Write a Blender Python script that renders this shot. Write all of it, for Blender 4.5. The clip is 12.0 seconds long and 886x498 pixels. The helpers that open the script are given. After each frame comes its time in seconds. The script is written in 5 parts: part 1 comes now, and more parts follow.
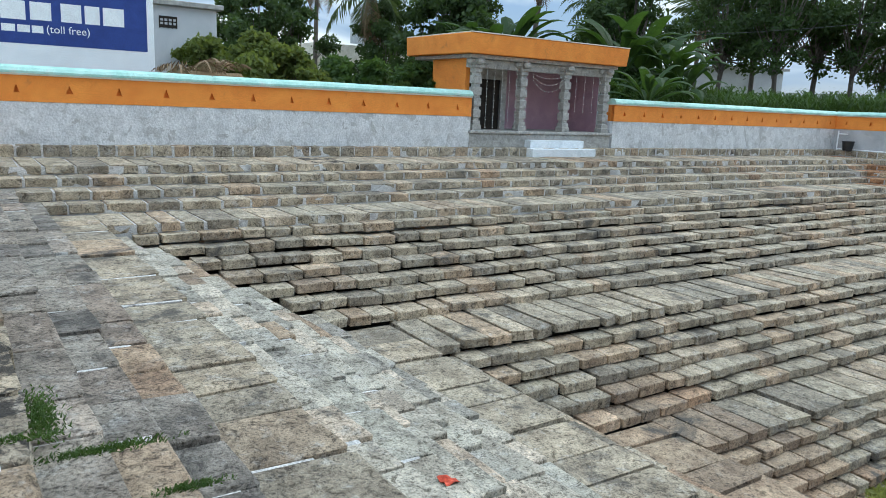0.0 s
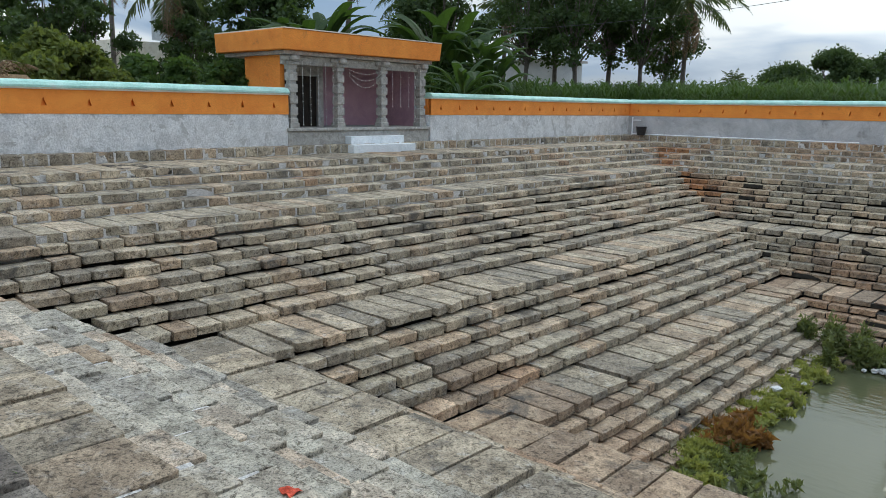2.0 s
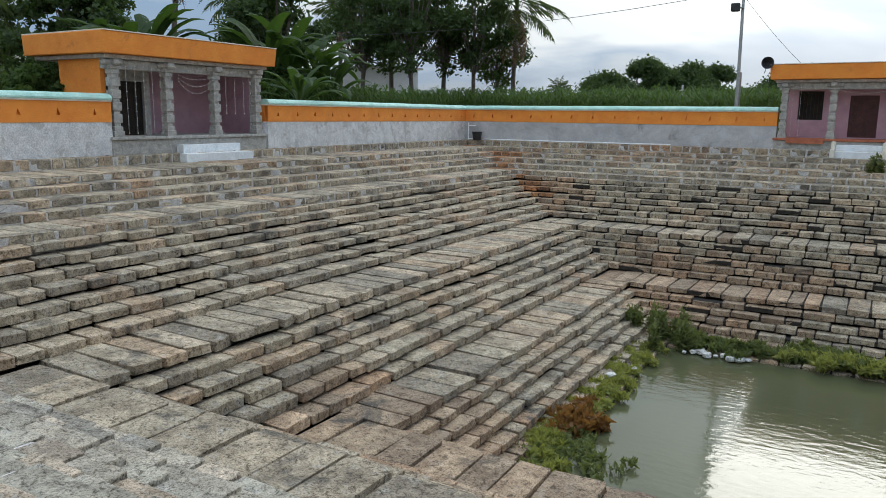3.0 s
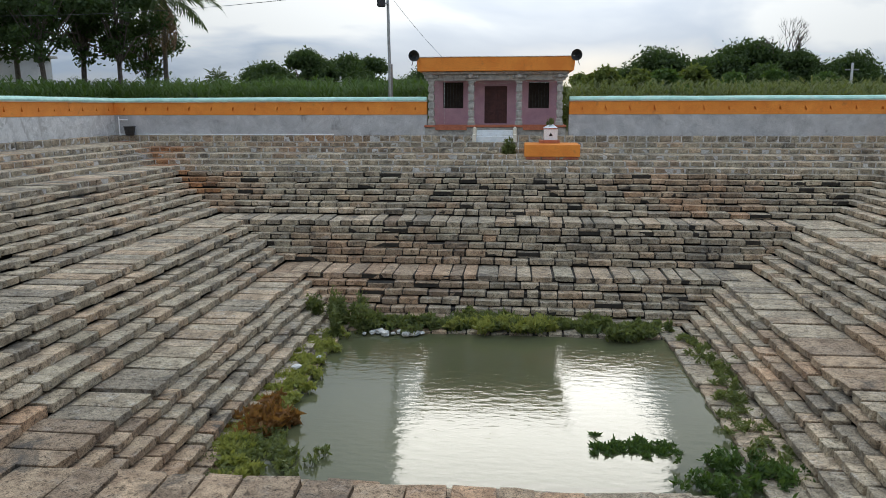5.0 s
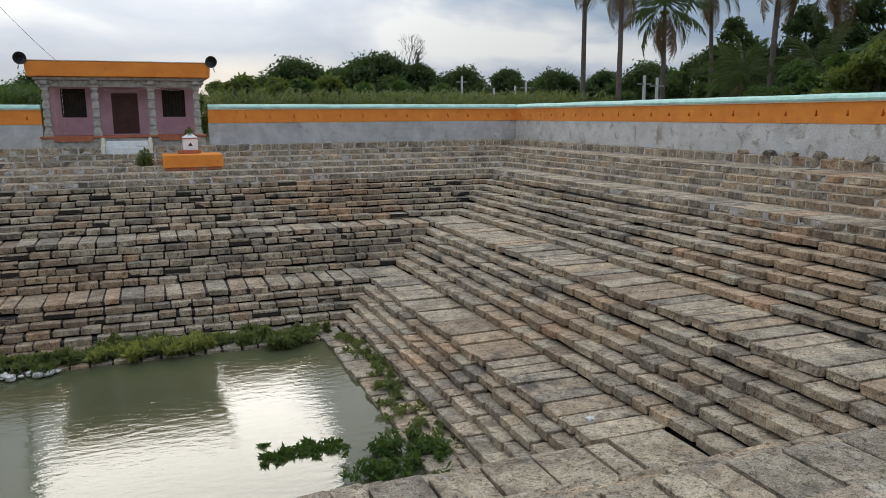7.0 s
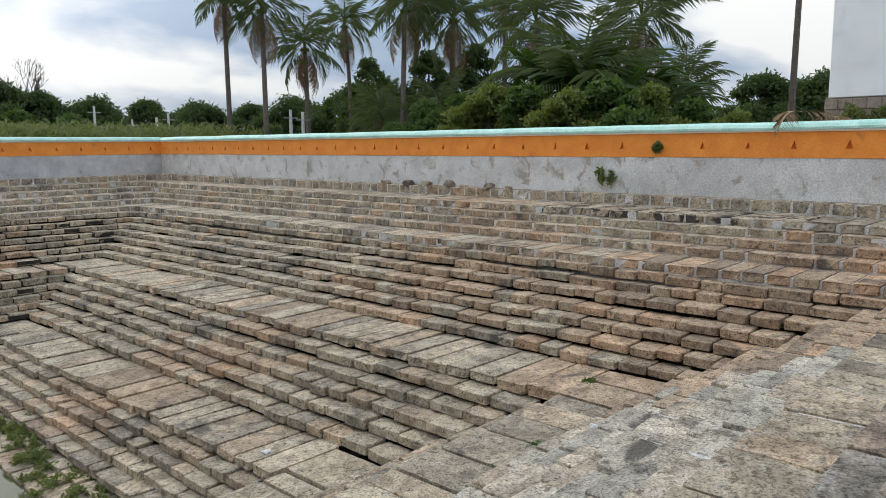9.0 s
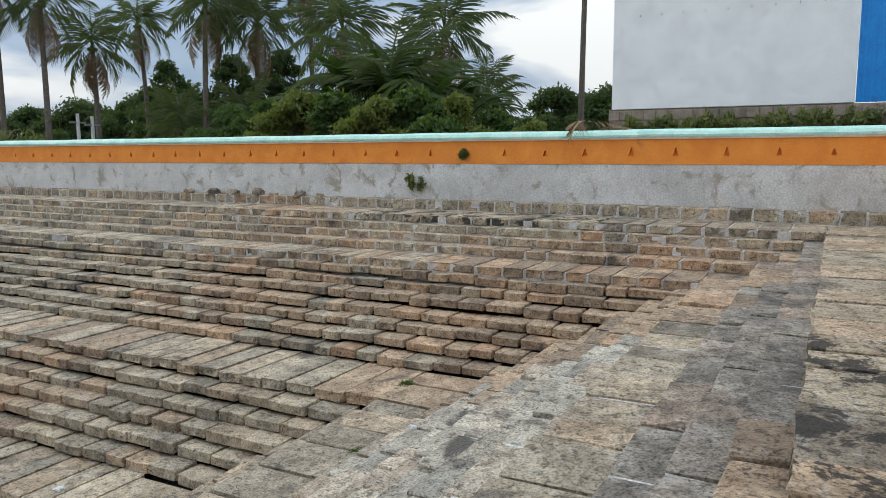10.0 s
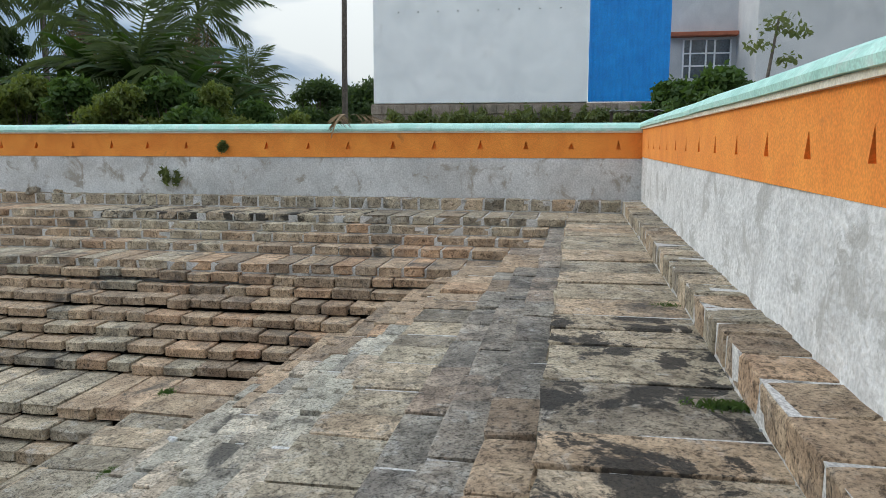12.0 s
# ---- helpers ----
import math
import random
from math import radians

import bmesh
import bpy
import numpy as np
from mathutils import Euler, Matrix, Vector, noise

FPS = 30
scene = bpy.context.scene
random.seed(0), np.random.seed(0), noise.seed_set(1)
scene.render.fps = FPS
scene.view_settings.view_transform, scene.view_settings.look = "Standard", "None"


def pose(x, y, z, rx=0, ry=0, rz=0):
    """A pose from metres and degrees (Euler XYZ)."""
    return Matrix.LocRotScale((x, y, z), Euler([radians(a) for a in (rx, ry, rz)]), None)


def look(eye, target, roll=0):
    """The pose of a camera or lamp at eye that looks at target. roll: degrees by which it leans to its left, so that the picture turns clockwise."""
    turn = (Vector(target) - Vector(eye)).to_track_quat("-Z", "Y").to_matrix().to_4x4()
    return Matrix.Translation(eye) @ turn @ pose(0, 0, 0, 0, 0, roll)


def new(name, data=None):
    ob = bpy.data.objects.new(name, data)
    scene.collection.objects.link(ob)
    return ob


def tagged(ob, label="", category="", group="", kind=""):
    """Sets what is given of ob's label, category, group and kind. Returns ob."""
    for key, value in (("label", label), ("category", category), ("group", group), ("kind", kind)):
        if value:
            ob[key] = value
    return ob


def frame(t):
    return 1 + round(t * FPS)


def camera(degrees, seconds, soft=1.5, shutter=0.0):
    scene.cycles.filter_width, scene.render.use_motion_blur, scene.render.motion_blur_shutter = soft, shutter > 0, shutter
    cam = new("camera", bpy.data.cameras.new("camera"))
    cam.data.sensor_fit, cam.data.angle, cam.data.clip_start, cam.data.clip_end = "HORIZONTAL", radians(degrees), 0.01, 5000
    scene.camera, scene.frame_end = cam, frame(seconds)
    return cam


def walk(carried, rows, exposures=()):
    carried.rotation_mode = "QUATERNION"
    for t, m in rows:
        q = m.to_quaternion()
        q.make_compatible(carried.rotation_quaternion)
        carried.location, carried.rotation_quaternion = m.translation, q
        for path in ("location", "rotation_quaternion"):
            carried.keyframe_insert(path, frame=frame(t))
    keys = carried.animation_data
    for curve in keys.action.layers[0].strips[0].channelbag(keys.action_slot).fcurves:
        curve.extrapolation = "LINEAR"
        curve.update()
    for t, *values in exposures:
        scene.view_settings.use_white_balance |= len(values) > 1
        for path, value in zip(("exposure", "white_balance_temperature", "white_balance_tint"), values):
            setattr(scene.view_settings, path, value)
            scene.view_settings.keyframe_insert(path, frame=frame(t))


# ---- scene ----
cam = camera(61.77, 12.0, soft=0.75)
PATH = [
    (0, (0.057, -0.081, 1.535), (-8.111, 5.365, -0.370), 2.46),
    (0.5, (0.059, -0.061, 1.535), (-7.948, 5.651, -0.277), 1.83),
    (1, (0.074, -0.066, 1.545), (-7.596, 6.091, -0.263), 1.73),
    (1.5, (0.052, -0.062, 1.546), (-7.271, 6.494, -0.296), 1.19),
    (2, (0.028, -0.046, 1.549), (-6.654, 7.149, -0.346), 0.92),
    (2.5, (-0.013, -0.048, 1.545), (-5.922, 7.802, -0.314), 0.89),
    (3, (0.003, -0.060, 1.546), (-5.018, 8.401, -0.240), 0.66),
    (3.2, (0.054, -0.041, 1.542), (-4.633, 8.613, -0.231), 0.56),
    (4.8, (0.004, 0.102, 1.528), (-1.325, 9.830, -0.373), 0.23),
    (5, (0.007, 0.119, 1.541), (-0.962, 9.893, -0.336), -0.15),
    (5.5, (0.069, 0.109, 1.534), (-0.092, 9.952, -0.222), -0.25),
    (6, (0.145, 0.123, 1.513), (0.741, 9.958, -0.195), -0.25),
    (6.5, (0.079, 0.144, 1.498), (2.294, 9.759, -0.125), -0.46),
    (7, (0.043, 0.123, 1.526), (3.585, 9.302, -0.259), -0.35),
    (7.5, (0.031, 0.112, 1.540), (4.905, 8.666, -0.214), 0.28),
    (7.7, (0.001, 0.111, 1.563), (5.318, 8.420, -0.079), 0.32),
    (9.3, (-0.174, -0.053, 1.588), (7.576, 6.115, 0.218), -0.50),
    (9.5, (-0.141, -0.052, 1.569), (7.926, 5.705, 0.235), -0.46),
    (10, (-0.134, -0.004, 1.542), (8.621, 4.649, 0.236), -0.29),
    (10.5, (-0.124, -0.029, 1.541), (9.201, 3.316, 0.184), -0.20),
    (11, (-0.065, -0.033, 1.551), (9.628, 1.934, 0.076), 0.23),
    (11.5, (-0.028, -0.049, 1.543), (9.693, 1.796, 0.096), 0.26),
    (12, (-0.047, -0.059, 1.551), (9.696, 1.696, 0.142), 0.07),
]
walk(cam, [(t, look(e, g, r)) for t, e, g, r in PATH],
     [(0, -0.06, 5980, 2), (0.5, -0.20, 6040, 3), (1, -0.3, 6100, 4), (2.5, -0.42, 6350, 6), (5, -0.60, 6420, 8), (6.5, -0.74, 6500, 9), (7.5, -0.63, 6650, 10), (9.5, -0.32, 6650, 9), (10.5, -0.40, 6450, 7), (12, -0.44, 6400, 6)])

# ---- world and light ----
world = bpy.data.worlds.new("sky")
scene.world = world
world.use_nodes = True
SUN_EL, SUN_AZ = radians(27), radians(1.5)
wn, wl = world.node_tree.nodes, world.node_tree.links
wn.clear()
w_out, w_bg = wn.new("ShaderNodeOutputWorld"), wn.new("ShaderNodeBackground")
w_sky = wn.new("ShaderNodeTexSky")
w_sky.sky_type, w_sky.sun_disc, w_sky.sun_elevation, w_sky.sun_rotation = "NISHITA", False, SUN_EL, SUN_AZ
w_map, w_co = wn.new("ShaderNodeMapping"), wn.new("ShaderNodeTexCoord")
w_map.inputs["Scale"].default_value = (1.0, 1.0, 3.2)
w_noise, w_ramp, w_tone, w_mix, w_dim = (wn.new(n) for n in ("ShaderNodeTexNoise", "ShaderNodeValToRGB", "ShaderNodeValToRGB", "ShaderNodeMixRGB", "ShaderNodeMixRGB"))
w_noise.inputs["Scale"].default_value, w_noise.inputs["Detail"].default_value, w_noise.inputs["Distortion"].default_value = 2.1, 7, 0.35
w_sep, w_lift, w_grad = wn.new("ShaderNodeSeparateXYZ"), wn.new("ShaderNodeMath"), wn.new("ShaderNodeMixRGB")
# an overcast sky is about three times brighter overhead than at the horizon
w_lift.operation, w_lift.inputs[1].default_value, w_lift.inputs[2].default_value = "MULTIPLY_ADD", 1.45, 0.96
# thin cloud glows round the veiled sun
w_dot, w_pos, w_pow, w_amp, w_glow = wn.new("ShaderNodeVectorMath"), wn.new("ShaderNodeMath"), wn.new("ShaderNodeMath"), wn.new("ShaderNodeMath"), wn.new("ShaderNodeMixRGB")
w_dot.operation, w_pos.operation, w_pow.operation, w_amp.operation, w_glow.blend_type = "DOT_PRODUCT", "MAXIMUM", "POWER", "MULTIPLY", "ADD"
w_dot.inputs[1].default_value = (math.sin(SUN_AZ) * math.cos(SUN_EL), math.cos(SUN_AZ) * math.cos(SUN_EL), math.sin(SUN_EL))
w_pos.inputs[1].default_value, w_pow.inputs[1].default_value, w_amp.inputs[1].default_value, w_glow.inputs["Fac"].default_value = 0.0, 16.0, 1.5, 1.0
w_grad.blend_type = "MULTIPLY"
w_grad.inputs["Fac"].default_value = 1
w_dim.blend_type = "MULTIPLY"
w_dim.inputs["Fac"].default_value = 1
w_dim.inputs["Color2"].default_value = (0.10, 0.10, 0.105, 1)
w_ramp.color_ramp.elements[0].position, w_ramp.color_ramp.elements[1].position = 0.30, 0.52
w_ramp.color_ramp.elements[0].color, w_ramp.color_ramp.elements[1].color = (0.55, 0.55, 0.55, 1), (1, 1, 1, 1)
w_tone.color_ramp.elements[0].position, w_tone.color_ramp.elements[1].position = 0.45, 0.565
w_tone.color_ramp.elements[0].color, w_tone.color_ramp.elements[1].color = (0.34, 0.47, 0.68, 1), (1.03, 1.06, 1.08, 1)
for a, b in ((w_co.outputs["Generated"], w_map.inputs["Vector"]), (w_map.outputs["Vector"], w_noise.inputs["Vector"]),
             (w_noise.outputs["Fac"], w_ramp.inputs["Fac"]), (w_noise.outputs["Fac"], w_tone.inputs["Fac"]),
             (w_sky.outputs["Color"], w_dim.inputs["Color1"]), (w_dim.outputs["Color"], w_mix.inputs["Color1"]),
             (w_tone.outputs["Color"], w_mix.inputs["Color2"]), (w_ramp.outputs["Color"], w_mix.inputs["Fac"]),
             (w_mix.outputs["Color"], w_grad.inputs["Color1"]), (w_co.outputs["Generated"], w_sep.inputs["Vector"]), (w_sep.outputs["Z"], w_lift.inputs[0]), (w_lift.outputs[0], w_grad.inputs["Color2"]), (w_co.outputs["Generated"], w_dot.inputs[0]), (w_dot.outputs["Value"], w_pos.inputs[0]), (w_pos.outputs[0], w_pow.inputs[0]), (w_pow.outputs[0], w_amp.inputs[0]), (w_amp.outputs[0], w_glow.inputs["Color2"]), (w_grad.outputs["Color"], w_glow.inputs["Color1"]), (w_glow.outputs["Color"], w_bg.inputs["Color"]), (w_bg.outputs["Background"], w_out.inputs["Surface"])):
    wl.new(a, b)
w_bg.inputs["Strength"].default_value = 1.0
sun = new("sun", bpy.data.lights.new("sun", "SUN"))
sun.data.energy, sun.data.angle, sun.data.color = 1.2, radians(20.0), (1.0, 0.95, 0.88)
sun.matrix_world = look((40 * math.sin(SUN_AZ) * math.cos(SUN_EL), 40 * math.cos(SUN_AZ) * math.cos(SUN_EL), 40 * math.sin(SUN_EL)), (0, 0, 0))

# ---- materials ----


def material(name, dark, light, scale=6.0, rough=0.85, bump=0.3, grain=60.0, stain=None, stain_at=(0.55, 0.75), stain_scale=0.7, vary=None, metal=0.0, spread=0.35, pit=0.62, bump_dist=0.02):
    """Two-tone noise material with grain relief; stain: colour of larger blotches; vary: 'object' or 'island' shifts the tone by piece."""
    m = bpy.data.materials.new(name)
    m.use_nodes = True
    n, l = m.node_tree.nodes, m.node_tree.links
    b = n["Principled BSDF"]
    b.inputs["Roughness"].default_value, b.inputs["Metallic"].default_value = rough, metal
    geo = n.new("ShaderNodeNewGeometry")

    def tex(s, detail=6, dist=0.0, rough=0.5):
        t = n.new("ShaderNodeTexNoise")
        t.inputs["Scale"].default_value, t.inputs["Detail"].default_value, t.inputs["Distortion"].default_value = s, detail, dist
        t.inputs["Roughness"].default_value = rough
        l.new(geo.outputs["Position"], t.inputs["Vector"])
        return t.outputs["Fac"]

    def ramp(fac, a, c, pa, pc):
        r = n.new("ShaderNodeValToRGB")
        r.color_ramp.elements[0].position, r.color_ramp.elements[1].position = pa, pc
        r.color_ramp.elements[0].color, r.color_ramp.elements[1].color = (*a, 1), (*c, 1)
        l.new(fac, r.inputs["Fac"])
        return r.outputs["Color"]

    def mix(kind, fac, c1, c2):
        x = n.new("ShaderNodeMixRGB")
        x.blend_type = kind
        for v, s in ((fac, "Fac"), (c1, "Color1"), (c2, "Color2")):
            if isinstance(v, (int, float)):
                x.inputs[s].default_value = v
            elif isinstance(v, tuple):
                x.inputs[s].default_value = (*v, 1)
            else:
                l.new(v, x.inputs[s])
        return x.outputs["Color"]
    col = ramp(tex(scale, 11, 0.4, 0.66), dark, light, 0.5 - spread / 2, 0.5 + spread / 2)
    fine = tex(grain, 4)
    col = mix("MULTIPLY", 1.0, col, ramp(fine, (pit, pit, pit), (1.22, 1.22, 1.22), 0.33, 0.66))
    if vary:
        if vary == "object":
            rnd = n.new("ShaderNodeObjectInfo").outputs["Random"]
        else:
            rnd = geo.outputs["Random Per Island"]
        tone = n.new("ShaderNodeValToRGB")
        e = tone.color_ramp.elements
        e[0].position, e[1].position = 0.0, 1.0
        e[0].color, e[1].color = (0.74, 0.75, 0.77, 1), (1.08, 1.05, 1.0, 1)
        for p, c in ((0.3, (0.91, 0.93, 0.92, 1)), (0.55, (1.0, 0.98, 0.94, 1)), (0.7, (1.06, 1.06, 1.05, 1)), (0.86, (1.06, 0.98, 0.90, 1))):
            x = e.new(p)
            x.color = c
        l.new(rnd, tone.inputs["Fac"])
        col = mix("MULTIPLY", 1.0, col, tone.outputs["Color"])
    if stain:
        col = mix("MIX", ramp(tex(stain_scale, 12, 0.5, 0.68), (0, 0, 0), (1, 1, 1), *stain_at), col, stain)
    l.new(col, b.inputs["Base Color"])
    bm_ = n.new("ShaderNodeBump")
    bm_.inputs["Strength"].default_value, bm_.inputs["Distance"].default_value = bump, bump_dist
    h = mix("ADD", 0.6, tex(scale * 2.2, 8), fine)
    l.new(h, bm_.inputs["Height"])
    l.new(bm_.outputs["Normal"], b.inputs["Normal"])
    return m


def stone_material(name, dark, light, vary, blotch=(0.075, 0.068, 0.058), blotch_at=(0.56, 0.66), blotch_scale=0.9, lichen=0.45):
    """Weathered granite: broad tone, cleft patches, pocked grain, pale lichen and black algae; every piece has a tone of its own."""
    m = bpy.data.materials.new(name)
    m.use_nodes = True
    n, l = m.node_tree.nodes, m.node_tree.links
    b = n["Principled BSDF"]
    b.inputs["Roughness"].default_value = 0.88
    geo = n.new("ShaderNodeNewGeometry")
    rnd = n.new("ShaderNodeObjectInfo").outputs["Random"] if vary == "object" else geo.outputs["Random Per Island"]

    def tex(scale, detail, rough, dist=0.0):
        t = n.new("ShaderNodeTexNoise")
        for key, v in (("Scale", scale), ("Detail", detail), ("Roughness", rough), ("Distortion", dist)):
            t.inputs[key].default_value = v
        l.new(geo.outputs["Position"], t.inputs["Vector"])
        return t.outputs["Fac"]

    def ramp(fac, stops):
        r = n.new("ShaderNodeValToRGB")
        e = r.color_ramp.elements
        e[0].position, e[1].position = stops[0][0], stops[-1][0]
        e[0].color, e[1].color = (*stops[0][1], 1), (*stops[-1][1], 1)
        for at, c in stops[1:-1]:
            e.new(at).color = (*c, 1)
        l.new(fac, r.inputs["Fac"])
        return r.outputs["Color"]

    def mix(kind, fac, c1, c2):
        x = n.new("ShaderNodeMixRGB")
        x.blend_type = kind
        for v, key in ((fac, "Fac"), (c1, "Color1"), (c2, "Color2")):
            if isinstance(v, float):
                x.inputs[key].default_value = v
            elif isinstance(v, tuple):
                x.inputs[key].default_value = (*v, 1)
            else:
                l.new(v, x.inputs[key])
        return x.outputs["Color"]

    grey = lambda v: (v, v, v)
    cleft, pock = tex(11.0, 9, 0.72, 0.9), tex(42.0, 5, 0.68)
    col = ramp(tex(2.2, 10, 0.66, 0.4), [(0.32, dark), (0.68, light)])
    col = mix("MULTIPLY", 1.0, col, ramp(rnd, [(0.0, (0.62, 0.63, 0.64)), (0.22, (0.86, 0.88, 0.87)), (0.45, (1.04, 1.02, 0.97)), (0.62, (0.92, 0.95, 0.93)), (0.78, (1.16, 1.14, 1.10)), (0.90, (1.10, 0.97, 0.86)), (1.0, (0.80, 0.76, 0.72))]))
    col = mix("MIX", ramp(tex(4.5, 11, 0.72, 0.5), [(0.54, grey(0.0)), (0.64, grey(lichen))]), col, (0.47, 0.455, 0.42))
    col = mix("MULTIPLY", 1.0, col, ramp(cleft, [(0.385, (0.34, 0.32, 0.29)), (0.465, grey(0.95)), (0.64, grey(1.28))]))
    col = mix("MIX", ramp(tex(blotch_scale, 12, 0.70, 0.5), [(blotch_at[0], grey(0.0)), (blotch_at[1], grey(0.92))]), col, blotch)
    col = mix("MULTIPLY", 1.0, col, ramp(pock, [(0.36, grey(0.36)), (0.46, grey(0.98)), (0.66, grey(1.36))]))
    l.new(col, b.inputs["Base Color"])
    bump = n.new("ShaderNodeBump")
    bump.inputs["Strength"].default_value, bump.inputs["Distance"].default_value = 1.0, 0.03
    l.new(mix("ADD", 0.45, cleft, pock), bump.inputs["Height"])
    l.new(bump.outputs["Normal"], b.inputs["Normal"])
    return m


GREY_STONE, RED_STONE = ((0.195, 0.158, 0.114), (0.54, 0.455, 0.340)), ((0.215, 0.145, 0.095), (0.52, 0.39, 0.27))
M_STAINED = stone_material("black_stained_granite", *GREY_STONE, "object", (0.022, 0.020, 0.017), (0.51, 0.55), 1.9)
M_STONE = stone_material("granite_block", *GREY_STONE, "object")
M_STONE_REST = stone_material("granite_blocks", *GREY_STONE, "island")
M_RED = stone_material("reddish_granite_block", *RED_STONE, "object", lichen=0.2)
M_DARKSTONE = stone_material("dark_speckled_granite_block", (0.12, 0.103, 0.088), (0.40, 0.35, 0.295), "object", lichen=0.5)
M_DARKSTONE_REST = stone_material("dark_speckled_granite_blocks", (0.12, 0.103, 0.088), (0.40, 0.35, 0.295), "island", lichen=0.5)
M_PALE = stone_material("pale_grey_granite_block", (0.25, 0.222, 0.180), (0.60, 0.545, 0.455), "object", lichen=0.5)
M_PALE_REST = stone_material("pale_grey_granite_blocks", (0.25, 0.222, 0.180), (0.60, 0.545, 0.455), "island", lichen=0.5)
M_RUST_REST = stone_material("iron_stained_granite_blocks", (0.20, 0.088, 0.040), (0.47, 0.25, 0.12), "island", lichen=0.1)
M_RED_REST = stone_material("reddish_granite_blocks", *RED_STONE, "island", lichen=0.2)
M_LIME = material("lime_mortar", (0.42, 0.405, 0.385), (0.72, 0.70, 0.67), 3.0, 0.95, 0.6, 50, stain=(0.12, 0.11, 0.095), stain_at=(0.56, 0.66), stain_scale=2.2)
# joint earth coloured near black, so the gaps under treads look more shaded
M_SOIL_SHADE = material("earth_joint_shade", (0.014, 0.012, 0.010), (0.050, 0.044, 0.035), 5.0, 0.95, 0.6, 50)
M_PLASTER = material("whitewashed_rubble", (0.53, 0.53, 0.525), (0.67, 0.67, 0.665), 3.2, 0.92, 0.60, 22, stain=(0.47, 0.465, 0.45), stain_at=(0.55, 0.60), stain_scale=2.3, bump_dist=0.05, spread=0.2, pit=0.90)
M_PLASTER_OLD = material("grimy_whitewashed_rubble", (0.47, 0.465, 0.45), (0.63, 0.625, 0.61), 0.9, 0.92, 0.35, 26, stain=(0.36, 0.325, 0.28), stain_at=(0.54, 0.63), stain_scale=1.9, bump_dist=0.05, spread=0.25, pit=0.88)
M_CEMENT = material("grey_cement_render", (0.36, 0.36, 0.365), (0.56, 0.56, 0.56), 1.6, 0.92, 0.5, 40, stain=(0.17, 0.16, 0.15), stain_at=(0.58, 0.75), stain_scale=1.2, bump_dist=0.03, pit=0.80)
M_ORANGE = material("orange_limewash", (0.70, 0.215, 0.032), (0.82, 0.30, 0.05), 1.5, 0.85, 0.12, 50, stain=(0.34, 0.12, 0.045), stain_at=(0.60, 0.80), stain_scale=2.6, pit=0.90)
M_TURQ = material("turquoise_paint", (0.30, 0.55, 0.47), (0.50, 0.74, 0.66), 2.5, 0.7, 0.2, 50, stain=(0.62, 0.68, 0.64), stain_at=(0.56, 0.72), stain_scale=2.0, pit=0.90)
M_CREAM = material("cream_paint", (0.62, 0.57, 0.45), (0.80, 0.76, 0.66), 3, 0.7, 0.15, 50, pit=0.90)
# near black: paints the shade inside openings; also used for small dark fittings
M_DARK = material("dark_hollow_shade_and_fittings", (0.02, 0.016, 0.013), (0.05, 0.04, 0.03), 5, 0.95, 0.2, 40)
M_GRANITE = material("weathered_grey_granite", (0.28, 0.27, 0.245), (0.54, 0.52, 0.48), 6, 0.85, 0.5, 70, stain=(0.12, 0.11, 0.10), stain_at=(0.58, 0.75), stain_scale=1.5)
M_PINK = material("mauve_pink_paint", (0.42, 0.255, 0.31), (0.54, 0.345, 0.40), 1.8, 0.75, 0.12, 40, stain=(0.34, 0.20, 0.22), stain_at=(0.62, 0.8), pit=0.90)
M_TILEWHITE = material("pale_marble", (0.60, 0.64, 0.66), (0.78, 0.81, 0.83), 3, 0.35, 0.05, 30, pit=0.95)
M_WHITE = material("white_paint", (0.74, 0.76, 0.77), (0.86, 0.875, 0.88), 1.2, 0.7, 0.1, 40, stain=(0.68, 0.68, 0.66), stain_at=(0.6, 0.8), stain_scale=0.6, pit=0.98)
M_OFFWHITE = material("grey_white_wall", (0.48, 0.49, 0.50), (0.62, 0.62, 0.62), 1.0, 0.8, 0.1, 40, stain=(0.38, 0.38, 0.37), stain_at=(0.62, 0.8), stain_scale=0.5, pit=0.93)
M_NAVY = material("navy_blue_sign_paint", (0.012, 0.035, 0.19), (0.025, 0.06, 0.27), 2, 0.6, 0.1, 40, pit=0.90)
M_BLUE = material("bright_blue_sheet", (0.0, 0.20, 0.60), (0.005, 0.27, 0.72), 2, 0.45, 0.05, 30, pit=0.95)
M_MAROON = material("maroon_door_paint", (0.05, 0.016, 0.014), (0.11, 0.035, 0.03), 4, 0.6, 0.15, 40)
M_BRICK = material("laterite_plinth", (0.22, 0.17, 0.13), (0.40, 0.34, 0.28), 4, 0.92, 0.6, 40, stain=(0.12, 0.11, 0.08), stain_at=(0.55, 0.7))
M_BARK = material("grey_bark", (0.075, 0.06, 0.048), (0.20, 0.17, 0.14), 9, 0.95, 0.8, 50)
M_DEAD = material("dry_frond", (0.16, 0.10, 0.05), (0.32, 0.22, 0.12), 6, 0.9, 0.3, 40)
M_METAL = material("galvanised_steel", (0.30, 0.31, 0.31), (0.46, 0.47, 0.47), 8, 0.45, 0.1, 60, metal=0.7)
M_BLACK = material("black_plastic", (0.012, 0.012, 0.013), (0.03, 0.03, 0.032), 8, 0.4, 0.1, 60)
M_EARTH = material("damp_earth", (0.09, 0.075, 0.05), (0.22, 0.18, 0.12), 1.5, 0.95, 0.7, 30, stain=(0.10, 0.11, 0.045), stain_at=(0.5, 0.65), stain_scale=0.5)
